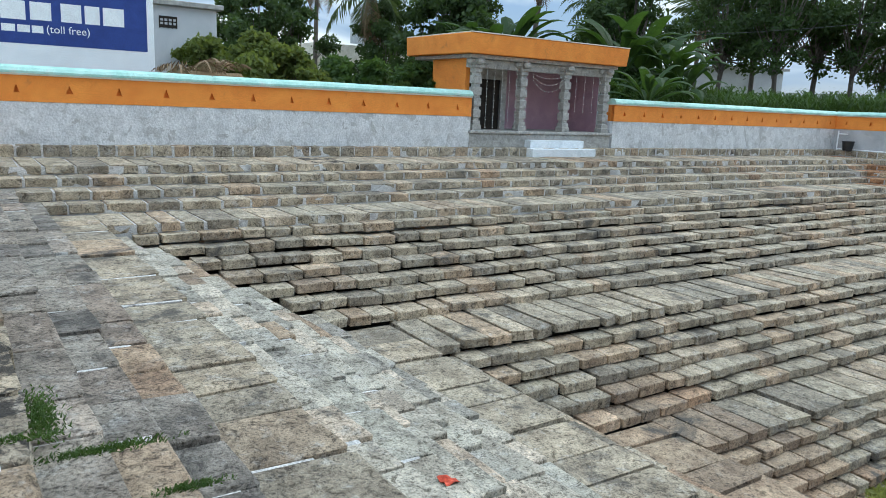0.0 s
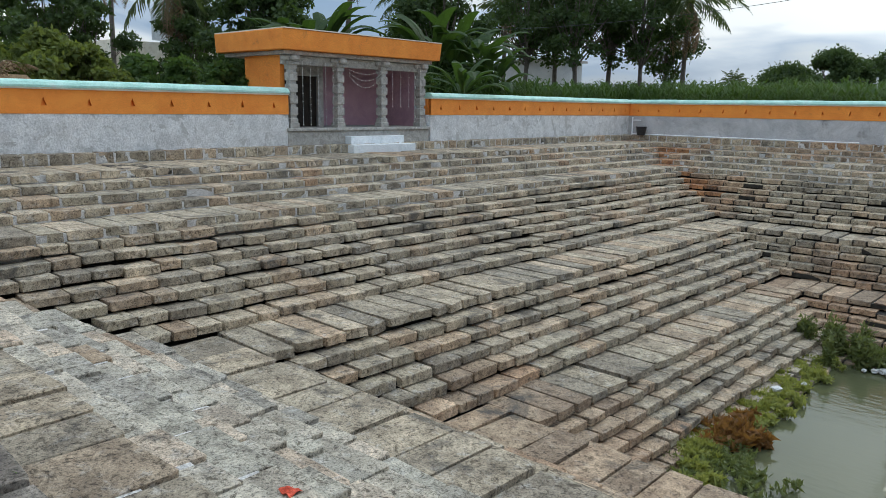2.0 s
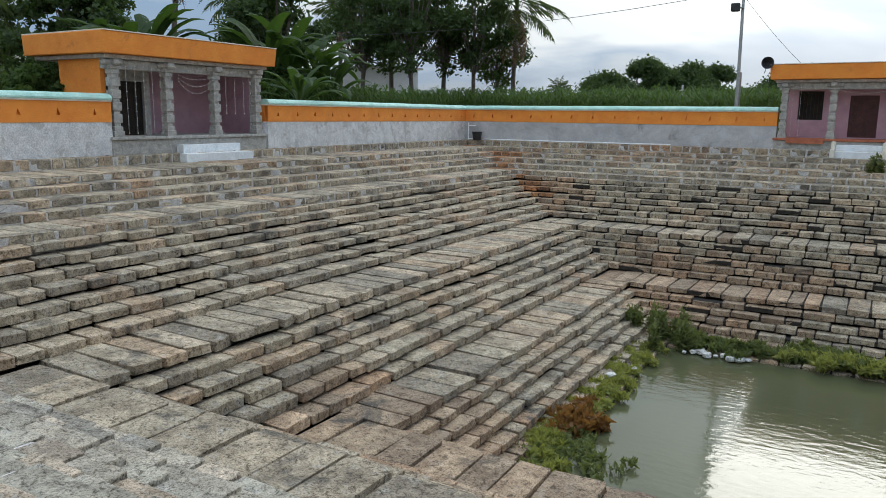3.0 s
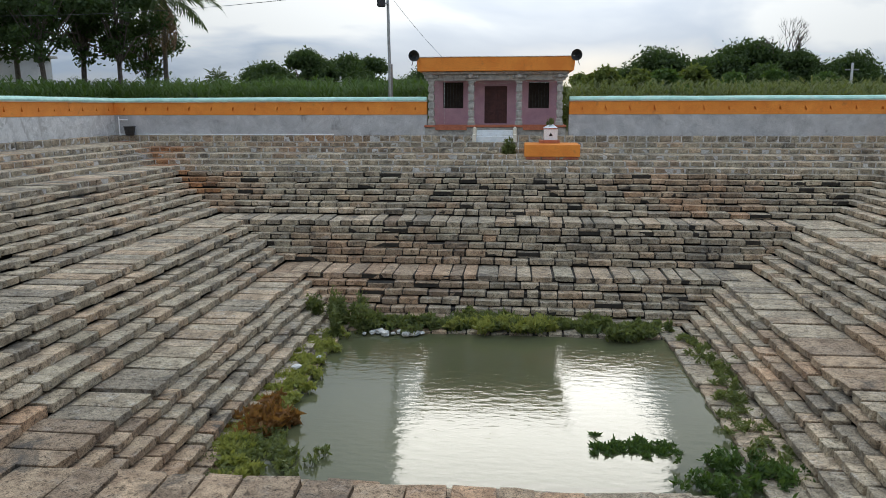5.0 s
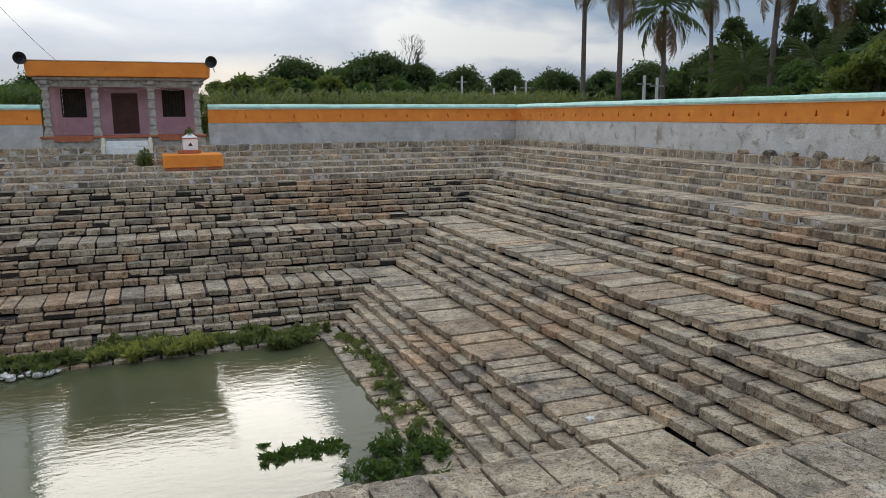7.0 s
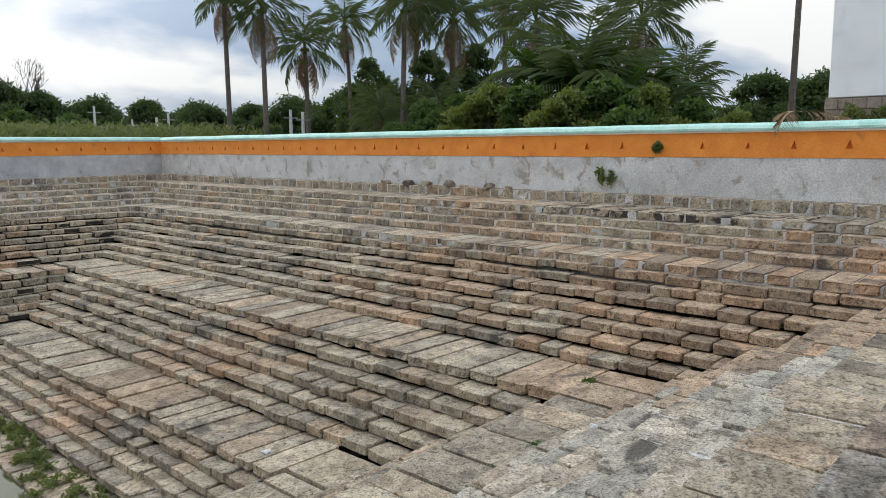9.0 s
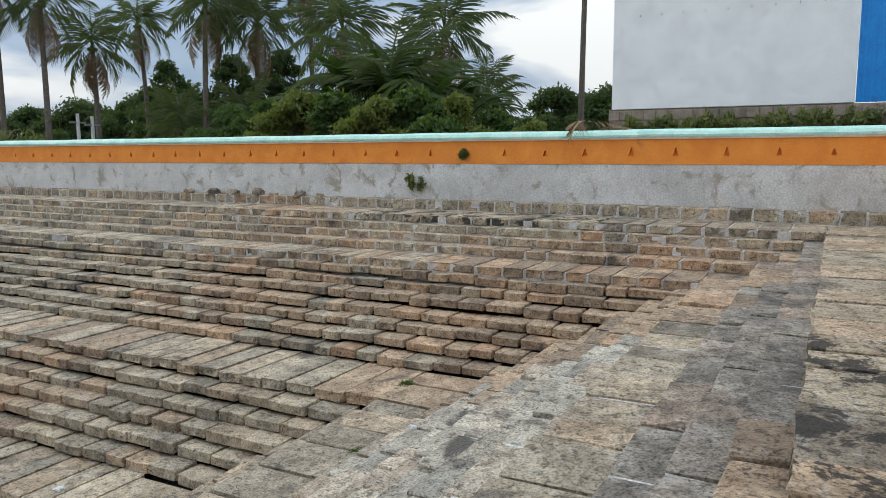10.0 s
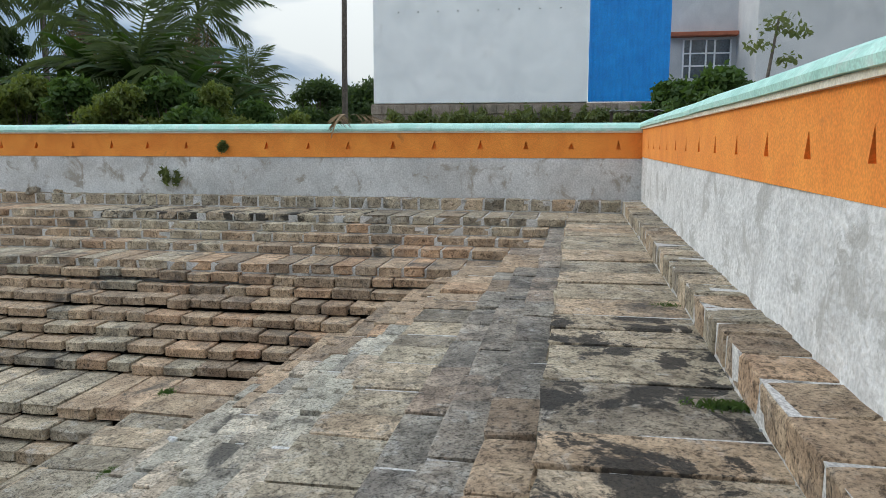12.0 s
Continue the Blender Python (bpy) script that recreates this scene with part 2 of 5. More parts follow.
M_RUSTRED = material("rust_red_plaster", (0.34, 0.10, 0.05), (0.50, 0.17, 0.09), 3, 0.8, 0.2, 40)
M_LITTER = material("pale_litter", (0.45, 0.45, 0.44), (0.75, 0.75, 0.73), 8, 0.7, 0.2, 40)
M_GLASS = material("dark_window_glass", (0.05, 0.07, 0.09), (0.10, 0.13, 0.16), 2, 0.08, 0.0, 20)


def leaf_material(name, dark, light, scale=3.0, rough=0.72):
    dark, light = tuple(v * 0.95 for v in dark), tuple(v * 0.95 for v in light)
    m = material(name, dark, light, scale, rough, 0.1, 25, vary="island")
    b = m.node_tree.nodes["Principled BSDF"]
    tr, ad, out = m.node_tree.nodes.new("ShaderNodeBsdfTranslucent"), m.node_tree.nodes.new("ShaderNodeMixShader"), m.node_tree.nodes["Material Output"]
    tr.inputs["Color"].default_value = (light[0] * 1.3, light[1] * 1.3, light[2] * 0.7, 1)
    ad.inputs["Fac"].default_value = 0.35
    m.node_tree.links.new(b.outputs["BSDF"], ad.inputs[1])
    m.node_tree.links.new(tr.outputs["BSDF"], ad.inputs[2])
    m.node_tree.links.new(ad.outputs["Shader"], out.inputs["Surface"])
    return m


M_LEAF = leaf_material("dark_foliage", (0.028, 0.052, 0.018), (0.080, 0.130, 0.040))
M_LEAF_MID = leaf_material("mid_green_foliage", (0.040, 0.085, 0.018), (0.095, 0.165, 0.040))
M_LEAF_LIGHT = leaf_material("yellow_green_foliage", (0.085, 0.125, 0.025), (0.19, 0.23, 0.06))
M_LEAF_RUST = leaf_material("rusty_weed", (0.14, 0.07, 0.02), (0.30, 0.15, 0.05))
M_WEED = leaf_material("green_weed", (0.085, 0.115, 0.035), (0.19, 0.225, 0.085))
M_WEED_Y = leaf_material("yellow_green_weed", (0.17, 0.20, 0.04), (0.36, 0.38, 0.12))
M_PALM = leaf_material("palm_frond_green", (0.034, 0.060, 0.024), (0.110, 0.150, 0.062))
M_BANANA = leaf_material("banana_leaf_green", (0.022, 0.052, 0.013), (0.065, 0.120, 0.030))

M_WATER = bpy.data.materials.new("murky_green_water")
M_WATER.use_nodes = True
mn, ml = M_WATER.node_tree.nodes, M_WATER.node_tree.links
wb = mn["Principled BSDF"]
wb.inputs["Roughness"].default_value, wb.inputs["IOR"].default_value = 0.03, 1.29
wg, wm, wt, wu, wc, wr = (mn.new(n) for n in ("ShaderNodeNewGeometry", "ShaderNodeMapping", "ShaderNodeTexNoise", "ShaderNodeBump", "ShaderNodeTexNoise", "ShaderNodeValToRGB"))
wm.inputs["Scale"].default_value = (1.1, 2.6, 1.0)
wt.inputs["Scale"].default_value, wt.inputs["Detail"].default_value = 2.6, 4
wu.inputs["Strength"].default_value, wu.inputs["Distance"].default_value = 0.26, 0.02
wc.inputs["Scale"].default_value, wc.inputs["Detail"].default_value = 0.25, 3
wr.color_ramp.elements[0].color, wr.color_ramp.elements[1].color = (0.070, 0.076, 0.038, 1), (0.108, 0.114, 0.062, 1)
for p, q in ((wg.outputs["Position"], wm.inputs["Vector"]), (wm.outputs["Vector"], wt.inputs["Vector"]), (wt.outputs["Fac"], wu.inputs["Height"]), (wu.outputs["Normal"], wb.inputs["Normal"]),
             (wg.outputs["Position"], wc.inputs["Vector"]), (wc.outputs["Fac"], wr.inputs["Fac"]), (wr.outputs["Color"], wb.inputs["Base Color"])):
    ml.new(p, q)

# ---- builders ----


def mesh_from(name, verts, faces, mat, smooth=False):
    me = bpy.data.meshes.new(name)
    me.from_pydata([tuple(v) for v in verts], [], [tuple(f) for f in faces])
    me.materials.append(mat)
    me.validate()
    if smooth:
        me.polygons.foreach_set("use_smooth", [True] * len(me.polygons))
    me.update()
    return me


def part(name, bm, mat=None, parent=None, label="", smooth=False):
    """Links a bmesh (or a ready mesh) as one object under a thing."""
    if isinstance(bm, bmesh.types.BMesh):
        me = bpy.data.meshes.new(name)
        bm.to_mesh(me)
        bm.free()
        me.materials.append(mat)
        if smooth:
            me.polygons.foreach_set("use_smooth", [True] * len(me.polygons))
    else:
        me = bm
    ob = new(name, me)
    if parent:
        ob.parent = parent
    if label:
        ob["label"] = label
    return ob


def empty(name, at=(0, 0, 0), label="", category="", group="", kind=""):
    ob = new(name)
    ob.matrix_world = at if isinstance(at, Matrix) else Matrix.Translation(at)
    return tagged(ob, label, category, group, kind)


def box(lo, hi, bevel=0.0, bm=None, jitter=0.0):
    bm = bm or bmesh.new()
    c = [(a + b) / 2 for a, b in zip(lo, hi)]
    s = [max(abs(b - a), 1e-4) for a, b in zip(lo, hi)]
    r = bmesh.ops.create_cube(bm, size=1, matrix=Matrix.Translation(c) @ Matrix.Diagonal((*s, 1)))
    if jitter:
        for v in r["verts"]:
            v.co += Vector([random.uniform(-jitter, jitter) for _ in range(3)])
    if bevel:
        bmesh.ops.bevel(bm, geom=list({e for v in r["verts"] for e in v.link_edges}), offset=bevel, segments=1, affect="EDGES")
    return bm


def tube(points, radii, sides=8, bm=None):
    """A tapered round bar along points."""
    bm = bm or bmesh.new()
    rings = []
    for i, p in enumerate(points):
        p = Vector(p)
        a = Vector(points[max(i - 1, 0)])
        b = Vector(points[min(i + 1, len(points) - 1)])
        d = (b - a).normalized()
        u = d.orthogonal().normalized() if abs(d.z) > 0.95 else d.cross(Vector((0, 0, 1))).normalized()
        v = d.cross(u)
        r = radii[i] if isinstance(radii, (list, tuple)) else radii
        rings.append([bm.verts.new(p + (u * math.cos(k * 2 * math.pi / sides) + v * math.sin(k * 2 * math.pi / sides)) * r) for k in range(sides)])
    for q, w in zip(rings, rings[1:]):
        for k in range(sides):
            bm.faces.new((q[k], q[(k + 1) % sides], w[(k + 1) % sides], w[k]))
    bm.faces.new(rings[0][::-1])
    bm.faces.new(rings[-1])
    return bm


rng = np.random.default_rng(7)

# ---- the tank: plan ----
WX, EX, SY, NY = -19.3, 17.4, -1.52, 34.6
LEDGE_Z, WATER_Z = 0.27, -4.50
# front edge of every course by side, from the top terrace down: terrace, narrow steps, terrace, narrow steps ...
EDGE_W = [-16.8, -16.2, -15.5, -14.95, -13.6, -13.3, -12.95, -12.55, -12.1, -11.7, -11.25, -10.75, -9.3, -8.95, -8.6, -8.25, -7.88, -7.5, -6.39]
EDGE_E = [15.5, 15.2, 14.9, 14.4, 13.2, 12.95, 12.7, 12.25, 11.8, 11.45, 11.05, 10.65, 9.1, 8.72, 8.4, 8.05, 7.7, 7.3, 6.0]
EDGE_S = [0.12, 0.47, 0.83, 1.22, 2.02, 2.42, 2.83, 3.23, 3.63, 4.05, 4.45, 4.85, 6.06, 6.42, 6.78, 7.14, 7.5, 7.86, 9.2]
EDGE_N = [33.1, 31.95, 30.65, 29.65, 28.75, 28.37, 27.97, 27.6, 27.22, 26.85, 26.42, 25.95, 24.6, 24.35, 24.1, 23.85, 23.6, 23.3, 21.8]
RISE = 0.185
EDGE_Z = [-RISE * k for k in range(12)] + [-12 * RISE - 0.20 * k for k in range(7)]
courses = [(LEDGE_Z, WX + 0.44, EX - 0.42, SY + 0.44, NY - 0.5)] + list(zip(EDGE_Z, EDGE_W, EDGE_E, EDGE_S, EDGE_N))
z, w, e, s, n = courses[-1]
for k in range(1, 6):
    i = 0.28 * k
    courses.append((z - 0.18 * k, w + i, e - i, s + i, n - i))
courses.append((-4.43, w + 1.78, e - 1.96, s + 1.88, n - 2.45))

# stone block variants: chamfered, uneven, one metre cubes to be scaled


def block_mesh(seed, cy=0.026, cz=0.075, rings=5, wob=1.0):
    """A worn block: a chamfered profile drawn along x with uneven rings, its ends pulled in."""
    r = np.random.default_rng(seed)
    prof = [(-0.5, -0.5 + cz), (-0.5, 0.5 - cz), (-0.5 + cy, 0.5), (0.5 - cy, 0.5), (0.5, 0.5 - cz), (0.5, -0.5 + cz), (0.5 - cy, -0.5), (-0.5 + cy, -0.5)]
    xs = [-0.5, -0.47] + [-0.47 + 0.94 * k / (rings - 3) for k in range(1, rings - 3)] + [0.47, 0.5]
    lift, skew = r.uniform(-1, 1, 2) * (0.035, 0.03)
    verts, faces = [], []
    for k, x in enumerate(xs):
        end = k in (0, rings - 1)
        for y, z in prof:
            g = (0.93, 0.90) if end else (1.0, 1.0)
            j = r.uniform(-1, 1, 3) * (0.012 if end else 0.02, 0.022 * wob, 0.05 * wob)
            verts.append((x + j[0] + skew * y, y * g[0] + j[1] + lift * x, z * g[1] + j[2] + lift * x))
    m = len(prof)
    for k in range(rings - 1):
        for q in range(m):
            faces.append((k * m + q, k * m + (q + 1) % m, (k + 1) * m + (q + 1) % m, (k + 1) * m + q))
    faces.append(tuple(range(m))[::-1])
    faces.append(tuple((rings - 1) * m + q for q in range(m)))
    return np.array(verts), faces


# narrow step blocks first, then broad terrace slabs
BLOCKS = [block_mesh(50 + k) for k in range(10)] + [block_mesh(80 + k, 0.010, 0.07, 5, 0.8) for k in range(8)]
BLOCK_ME = [mesh_from("stone_block", *b, M_STONE) for b in BLOCKS]
BLOCK_STAINED_ME = [mesh_from("stone_block_stained", *b, M_STAINED) for b in BLOCKS]
BLOCK_DARK_ME = [mesh_from("stone_block_dark", *b, M_DARKSTONE) for b in BLOCKS]
BLOCK_PALE_ME = [mesh_from("stone_block_pale", *b, M_PALE) for b in BLOCKS]
BLOCK_RED_ME = [mesh_from("stone_block_reddish", *b, M_RED) for b in BLOCKS]


def lay_blocks(side):
    """All blocks of one side: centre, size, turn, reddish."""
    out = []
    for k, (z, w, e, s, n) in enumerate(courses):
        z0, w0, e0, s0, n0 = courses[k - 1] if k else (z, WX, EX, SY, NY)
        drop = (courses[k][0] - courses[k + 1][0]) if k + 1 < len(courses) else 0.3
        edge, back = {"west": (w, w0), "east": (e, e0), "south": (s, s0), "north": (n, n0)}[side]
        along = (s, n) if side in ("west", "east") else (w0, e0)
        depth = abs(edge - back) + (0.10 if k else 0.0)
        sign = 1 if back > edge else -1
        p = along[0]
        wide = abs(edge - back) > 0.75
        while p < along[1] - 0.1:
            ln = (rng.uniform(0.45, 0.95) if wide else rng.uniform(0.5, 1.05)) if side == "south" else rng.uniform(0.38, 0.70) if wide else rng.uniform(0.40, 0.82)
            if k == 0:
                ln = rng.uniform(0.35, 0.6)
            ln = min(ln, along[1] - p)
            if along[1] - p - ln < 0.3:
                ln = along[1] - p
            m = p + ln / 2
            wave = (0.3 if side == "north" else 1.0) * noise.noise(Vector((m * 0.22, k * 0.9, {"west": 1, "east": 5, "south": 9, "north": 13}[side])))
            jz, jf = rng.normal(0, 0.012 if k > 5 or (side == "south" and k) else 0.003) + (0.0 if k < 6 else 0.045) * wave, rng.normal(0, 0.022 if k > 5 else 0.010) + (0.0 if k < 6 else 0.055) * wave
            if k in (0, 1):
                jf *= 0.5
            d = depth + jf
            c = edge - sign * jf + sign * d / 2
            hgt = drop - rng.uniform(0.008, 0.022) if k < 6 else drop * (rng.uniform(0.70, 0.82) if rng.random() < 0.15 else rng.uniform(0.76, 0.93))
            gap = rng.uniform(0.015, 0.05) if side == "south" and 0 < k < 6 else rng.uniform(0.030, 0.060) if k < 6 or side == "north" else rng.uniform(0.035, 0.075) if wide else rng.uniform(0.025, 0.065)
            if k > 5 and rng.random() < 0.08:
                gap += rng.uniform(0.03, 0.10)
            x, y = (c, m) if side in ("west", "east") else (m, c)
            out.append((x, y, z - hgt / 2 + jz, ln - gap, d, hgt, rng.normal(0, 0.014 if k > 5 else 0.004), noise.noise(Vector((x * 0.16, y * 0.16, z * 0.3 + 3))) + rng.normal(0, 0.10) + (0.25 if side == "south" and k == 0 else 0) + (0.42 if side == "north" and m - along[0] < 3.0 and k > 1 else 0) > 0.30, k, side == "north" and 0 < k < 10 and m - along[0] < rng.uniform(0.6, 2.2)))
            p += ln
    return out


def steps(side):
    root = empty("steps_" + side, label="flight of weathered grey granite block steps down to the water", category="stone steps", kind="structure")
    along_y = side in ("west", "east")
    # core behind and under the blocks, which shows as joints
    split = 1 if side == "south" else 6
    for name, ks, mat in (("joint_bed", range(0, split), M_LIME), ("joint_bed", range(split, len(courses)), M_SOIL_SHADE)):
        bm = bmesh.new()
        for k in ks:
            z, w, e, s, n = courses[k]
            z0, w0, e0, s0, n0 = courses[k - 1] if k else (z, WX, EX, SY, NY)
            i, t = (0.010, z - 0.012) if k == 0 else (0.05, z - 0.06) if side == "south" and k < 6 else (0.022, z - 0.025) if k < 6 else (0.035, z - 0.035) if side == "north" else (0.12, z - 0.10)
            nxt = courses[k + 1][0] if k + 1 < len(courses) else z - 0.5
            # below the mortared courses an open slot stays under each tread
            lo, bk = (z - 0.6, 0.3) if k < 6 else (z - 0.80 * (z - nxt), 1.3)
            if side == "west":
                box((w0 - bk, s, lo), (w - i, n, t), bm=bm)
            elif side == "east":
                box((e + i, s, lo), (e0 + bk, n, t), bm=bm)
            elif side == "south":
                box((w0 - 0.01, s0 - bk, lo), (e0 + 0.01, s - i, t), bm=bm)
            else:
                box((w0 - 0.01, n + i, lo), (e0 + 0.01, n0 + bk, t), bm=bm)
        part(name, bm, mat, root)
    # solid earth further back closes the slots; its near-black colour deepens their shade
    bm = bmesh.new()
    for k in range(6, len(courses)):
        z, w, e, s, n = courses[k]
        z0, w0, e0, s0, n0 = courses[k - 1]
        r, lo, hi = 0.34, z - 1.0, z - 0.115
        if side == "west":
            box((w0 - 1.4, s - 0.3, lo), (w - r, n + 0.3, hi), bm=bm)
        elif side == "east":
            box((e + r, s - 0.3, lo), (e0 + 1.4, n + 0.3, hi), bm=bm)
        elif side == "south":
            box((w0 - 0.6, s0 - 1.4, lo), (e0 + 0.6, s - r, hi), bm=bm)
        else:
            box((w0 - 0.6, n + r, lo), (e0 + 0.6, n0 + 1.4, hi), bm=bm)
    part("earth_fill", bm, M_SOIL_SHADE, root)
    blocks = lay_blocks(side)
    if side == "south":
        # about half of the joints between the upper slabs are pointed with lime
        bm = bmesh.new()
        for x, y, z, ln, d, h, *_, k, rust in blocks:
            if 1 <= k <= 9 and rng.random() < 0.45:
                q = x + ln / 2
                box((q - 0.004, y - d / 2 + 0.04, z - h / 2), (q + 0.045, y + d / 2 - rng.uniform(0.02, 0.3) * d, z + h / 2 - rng.uniform(0.004, 0.02)), bm=bm, jitter=0.008)
        part("pointing", bm, M_LIME, root)
    near = {"south": (0, 0.6), "west": (-11, 8), "east": (10.5, 8), "north": (-1, 27)}[side]
    blocks.sort(key=lambda b: math.hypot(b[0] - near[0], b[1] - near[1]))
    V, F, FR, n0 = [], [], [], 0
    for i, (x, y, z, ln, d, h, turn, red, k, rust) in enumerate(blocks):
        # the near side has darker upper steps and pale grey lower ones
        hue = 0 if side != "south" else 3 if 2 <= k <= 4 else 4 if 6 <= k <= 12 else 0
        v = int(rng.integers(10)) if d < 0.8 else 10 + int(rng.integers(8))
        rot = Matrix.Rotation(turn + (math.pi / 2 if along_y else 0), 4, "Z") @ Matrix.Rotation(rng.normal(0, 0.014 if d < 0.8 else 0.005), 4, "X")
        m = Matrix.Translation((x, y, z)) @ rot @ Matrix.Diagonal((ln, d, h, 1))
        if i < 300 and not rust:
            ob = new("stone_block", (BLOCK_STAINED_ME if k == 1 else BLOCK_RED_ME if red else BLOCK_DARK_ME if hue == 3 else BLOCK_PALE_ME if hue == 4 else BLOCK_ME)[v])
            ob.parent = root
            ob.matrix_basis = m
        else:
            pts, fc = BLOCKS[v]
            a = np.array(m)
            V.append(pts @ a[:3, :3].T + a[:3, 3])
            F += [[q + n0 for q in f] for f in fc]
            FR += [2 if rust else 1 if red else hue] * len(fc)
            n0 += len(pts)
    me = mesh_from("stone_blocks", np.concatenate(V), F, M_STONE_REST)
    me.materials.append(M_RED_REST)
    for extra in (M_RUST_REST, M_DARKSTONE_REST, M_PALE_REST):
        me.materials.append(extra)
    me.polygons.foreach_set("material_index", FR)
    tagged(part("stone_blocks", me, None, root), kind="stuff")
    return root


# ---- enclosure walls ----


def wall(name, a, b, inward, grey=M_PLASTER, Z_GREY=1.22, Z_ORANGE=1.80, label="boundary wall of whitewashed rubble with an orange band and turquoise coping"):
    """A wall from a to b (plan points on its inner face); inward: the plan direction of its inner face."""
    a, b, nrm = Vector((*a, 0)), Vector((*b, 0)), Vector((*inward, 0))
    t = (b - a).normalized()
    ln = (b - a).length
    root = empty(name, a, label=label, category="wall", kind="structure")
    P = lambda u, v, z: t * u + nrm * v + Vector((0, 0, z))
    # rough lower part
    bm = bmesh.new()
    nu, nz = int(ln / 0.16), 7
    grid = [[None] * (nz + 1) for _ in range(nu + 1)]
    for i in range(nu + 1):
        for j in range(nz + 1):
            u, z = ln * i / nu, 0.0 + Z_GREY * j / nz
            q = P(u, 0, z) + a
            grid[i][j] = bm.verts.new(P(u, 0.02 + 0.022 * noise.noise(q * 2.3) + 0.012 * noise.noise(q * 7.0), z))
    flip = t.cross(Vector((0, 0, 1))).dot(nrm) < 0
    for i in range(nu):
        for j in range(nz):
            f = [grid[i][j], grid[i + 1][j], grid[i + 1][j + 1], grid[i][j + 1]]
            bm.faces.new(f[::-1] if flip else f)
    box(P(0, -0.40, -0.3), P(ln, -0.03, Z_GREY), bm=bm)
    part("rubble_base", bm, grey, root, smooth=True)
    # orange band with small triangular niches
    bm = bmesh.new()
    n = max(1, round(ln / 1.07))
    z0, z1, fv = Z_GREY, Z_ORANGE, 0.035
    for i in range(n):
        u0, u1 = ln * i / n, ln * (i + 1) / n
        um = (u0 + u1) / 2 + random.uniform(-0.03, 0.03)
        hw, zb, zt = random.uniform(0.055, 0.075), z0 + 0.20, z0 + random.uniform(0.36, 0.41)
        mk = lambda u, z, v=fv: bm.verts.new(P(u, v, z))
        q00, q10, q11, q01, A, B, C = mk(u0, z0), mk(u1, z0), mk(u1, z1), mk(u0, z1), mk(um - hw, zb), mk(um + hw, zb), mk(um, zt)
        a2, b2, c2 = mk(um - hw, zb, fv - 0.1), mk(um + hw, zb, fv - 0.1), mk(um, zt, fv - 0.1)
        for f in ((q00, q10, B, A), (q00, A, C, q01), (q10, q11, C, B), (q01, C, q11), (A, B, b2, a2), (B, C, c2, b2), (C, A, a2, c2), (a2, b2, c2)):
            bm.faces.new(f)
    box(P(0, -0.36, z0 + 0.002), P(ln, -0.12, z1), bm=bm)
    bm.faces.ensure_lookup_table()
    bmesh.ops.recalc_face_normals(bm, faces=bm.faces)
    part("orange_band", bm, M_ORANGE, root, "orange painted band with triangular lamp niches")
    part("cream_fillet", box(P(0, -0.38, z1), P(ln, 0.075, z1 + 0.045)), M_CREAM, root)
    # rounded coping
    bm = bmesh.new()
    prof = [(0.11, z1 + 0.046), (0.115, z1 + 0.10), (0.06, z1 + 0.17), (-0.04, z1 + 0.215), (-0.17, z1 + 0.23), (-0.30, z1 + 0.215), (-0.40, z1 + 0.16), (-0.44, z1 + 0.046)]
    rows, m = [], max(2, int(ln / 0.5))
    for i in range(m + 1):
        u = ln * i / m
        w = 0.012 * noise.noise(Vector((a.x + u * 0.7, a.y, 4)))
        rows.append([bm.verts.new(P(u, v, z + w)) for v, z in prof])
    for r, q in zip(rows, rows[1:]):
        for k in range(len(prof)):
            bm.faces.new((r[k], q[k], q[(k + 1) % len(prof)], r[(k + 1) % len(prof)]))
    bm.faces.new(rows[0])
    bm.faces.new(rows[-1][::-1])
    bmesh.ops.recalc_face_normals(bm, faces=bm.faces)
    part("coping", bm, M_TURQ, root, "worn turquoise rounded coping")
    return root


PW0, PW1 = 13.65, 19.95   # gap for the west pavilion
PN0, PN1 = -4.15, 2.35    # gap for the north pavilion
wall("wall_west_1", (WX, SY), (WX, PW0), (1, 0))
wall("wall_west_2", (WX, PW1), (WX, NY), (1, 0))
wall("wall_north_1", (WX, NY), (PN0, NY), (0, -1), M_CEMENT)
wall("wall_north_2", (PN1, NY), (EX, NY), (0, -1), M_CEMENT)
wall("wall_east", (EX, NY), (EX, SY), (-1, 0), M_PLASTER_OLD)
wall("wall_south", (EX, SY), (WX, SY), (0, 1), M_PLASTER, 1.255, 1.87)

# ---- ground, pit floor, water ----


def ground_sheet():
    bm = bmesh.new()
    xs = [-3000, -300, -60, WX - 0.2, EX + 0.2, 60, 300, 3000]
    ys = [-3000, -300, -60, SY - 0.2, NY + 0.2, 80, 300, 3000]
    g = [[bm.verts.new((x, y, 0.2)) for y in ys] for x in xs]
    for i in range(7):
        for j in range(7):
            if not (i == 3 and j == 3):
                bm.faces.new((g[i][j], g[i + 1][j], g[i + 1][j + 1], g[i][j + 1]))
    ob = part("ground", bm, M_EARTH)
    return tagged(ob, "bare earth with grass patches around the tank", "ground", kind="structure")


ground_sheet()
lastc = courses[-1]
tagged(part("pond_bed", box((lastc[1] - 3.2, lastc[3] - 3.2, -5.6), (lastc[2] + 3.2, lastc[4] + 3.2, -5.1)), M_EARTH), "muddy bed below the water", "pond bed", kind="structure")
tagged(part("water", box((lastc[1] - 0.3, lastc[3] - 0.3, -5.05), (lastc[2] + 0.3, lastc[4] + 0.3, WATER_Z)), M_WATER), "still murky green water reflecting the sky", "water", kind="structure")

# ---- pavilions ----


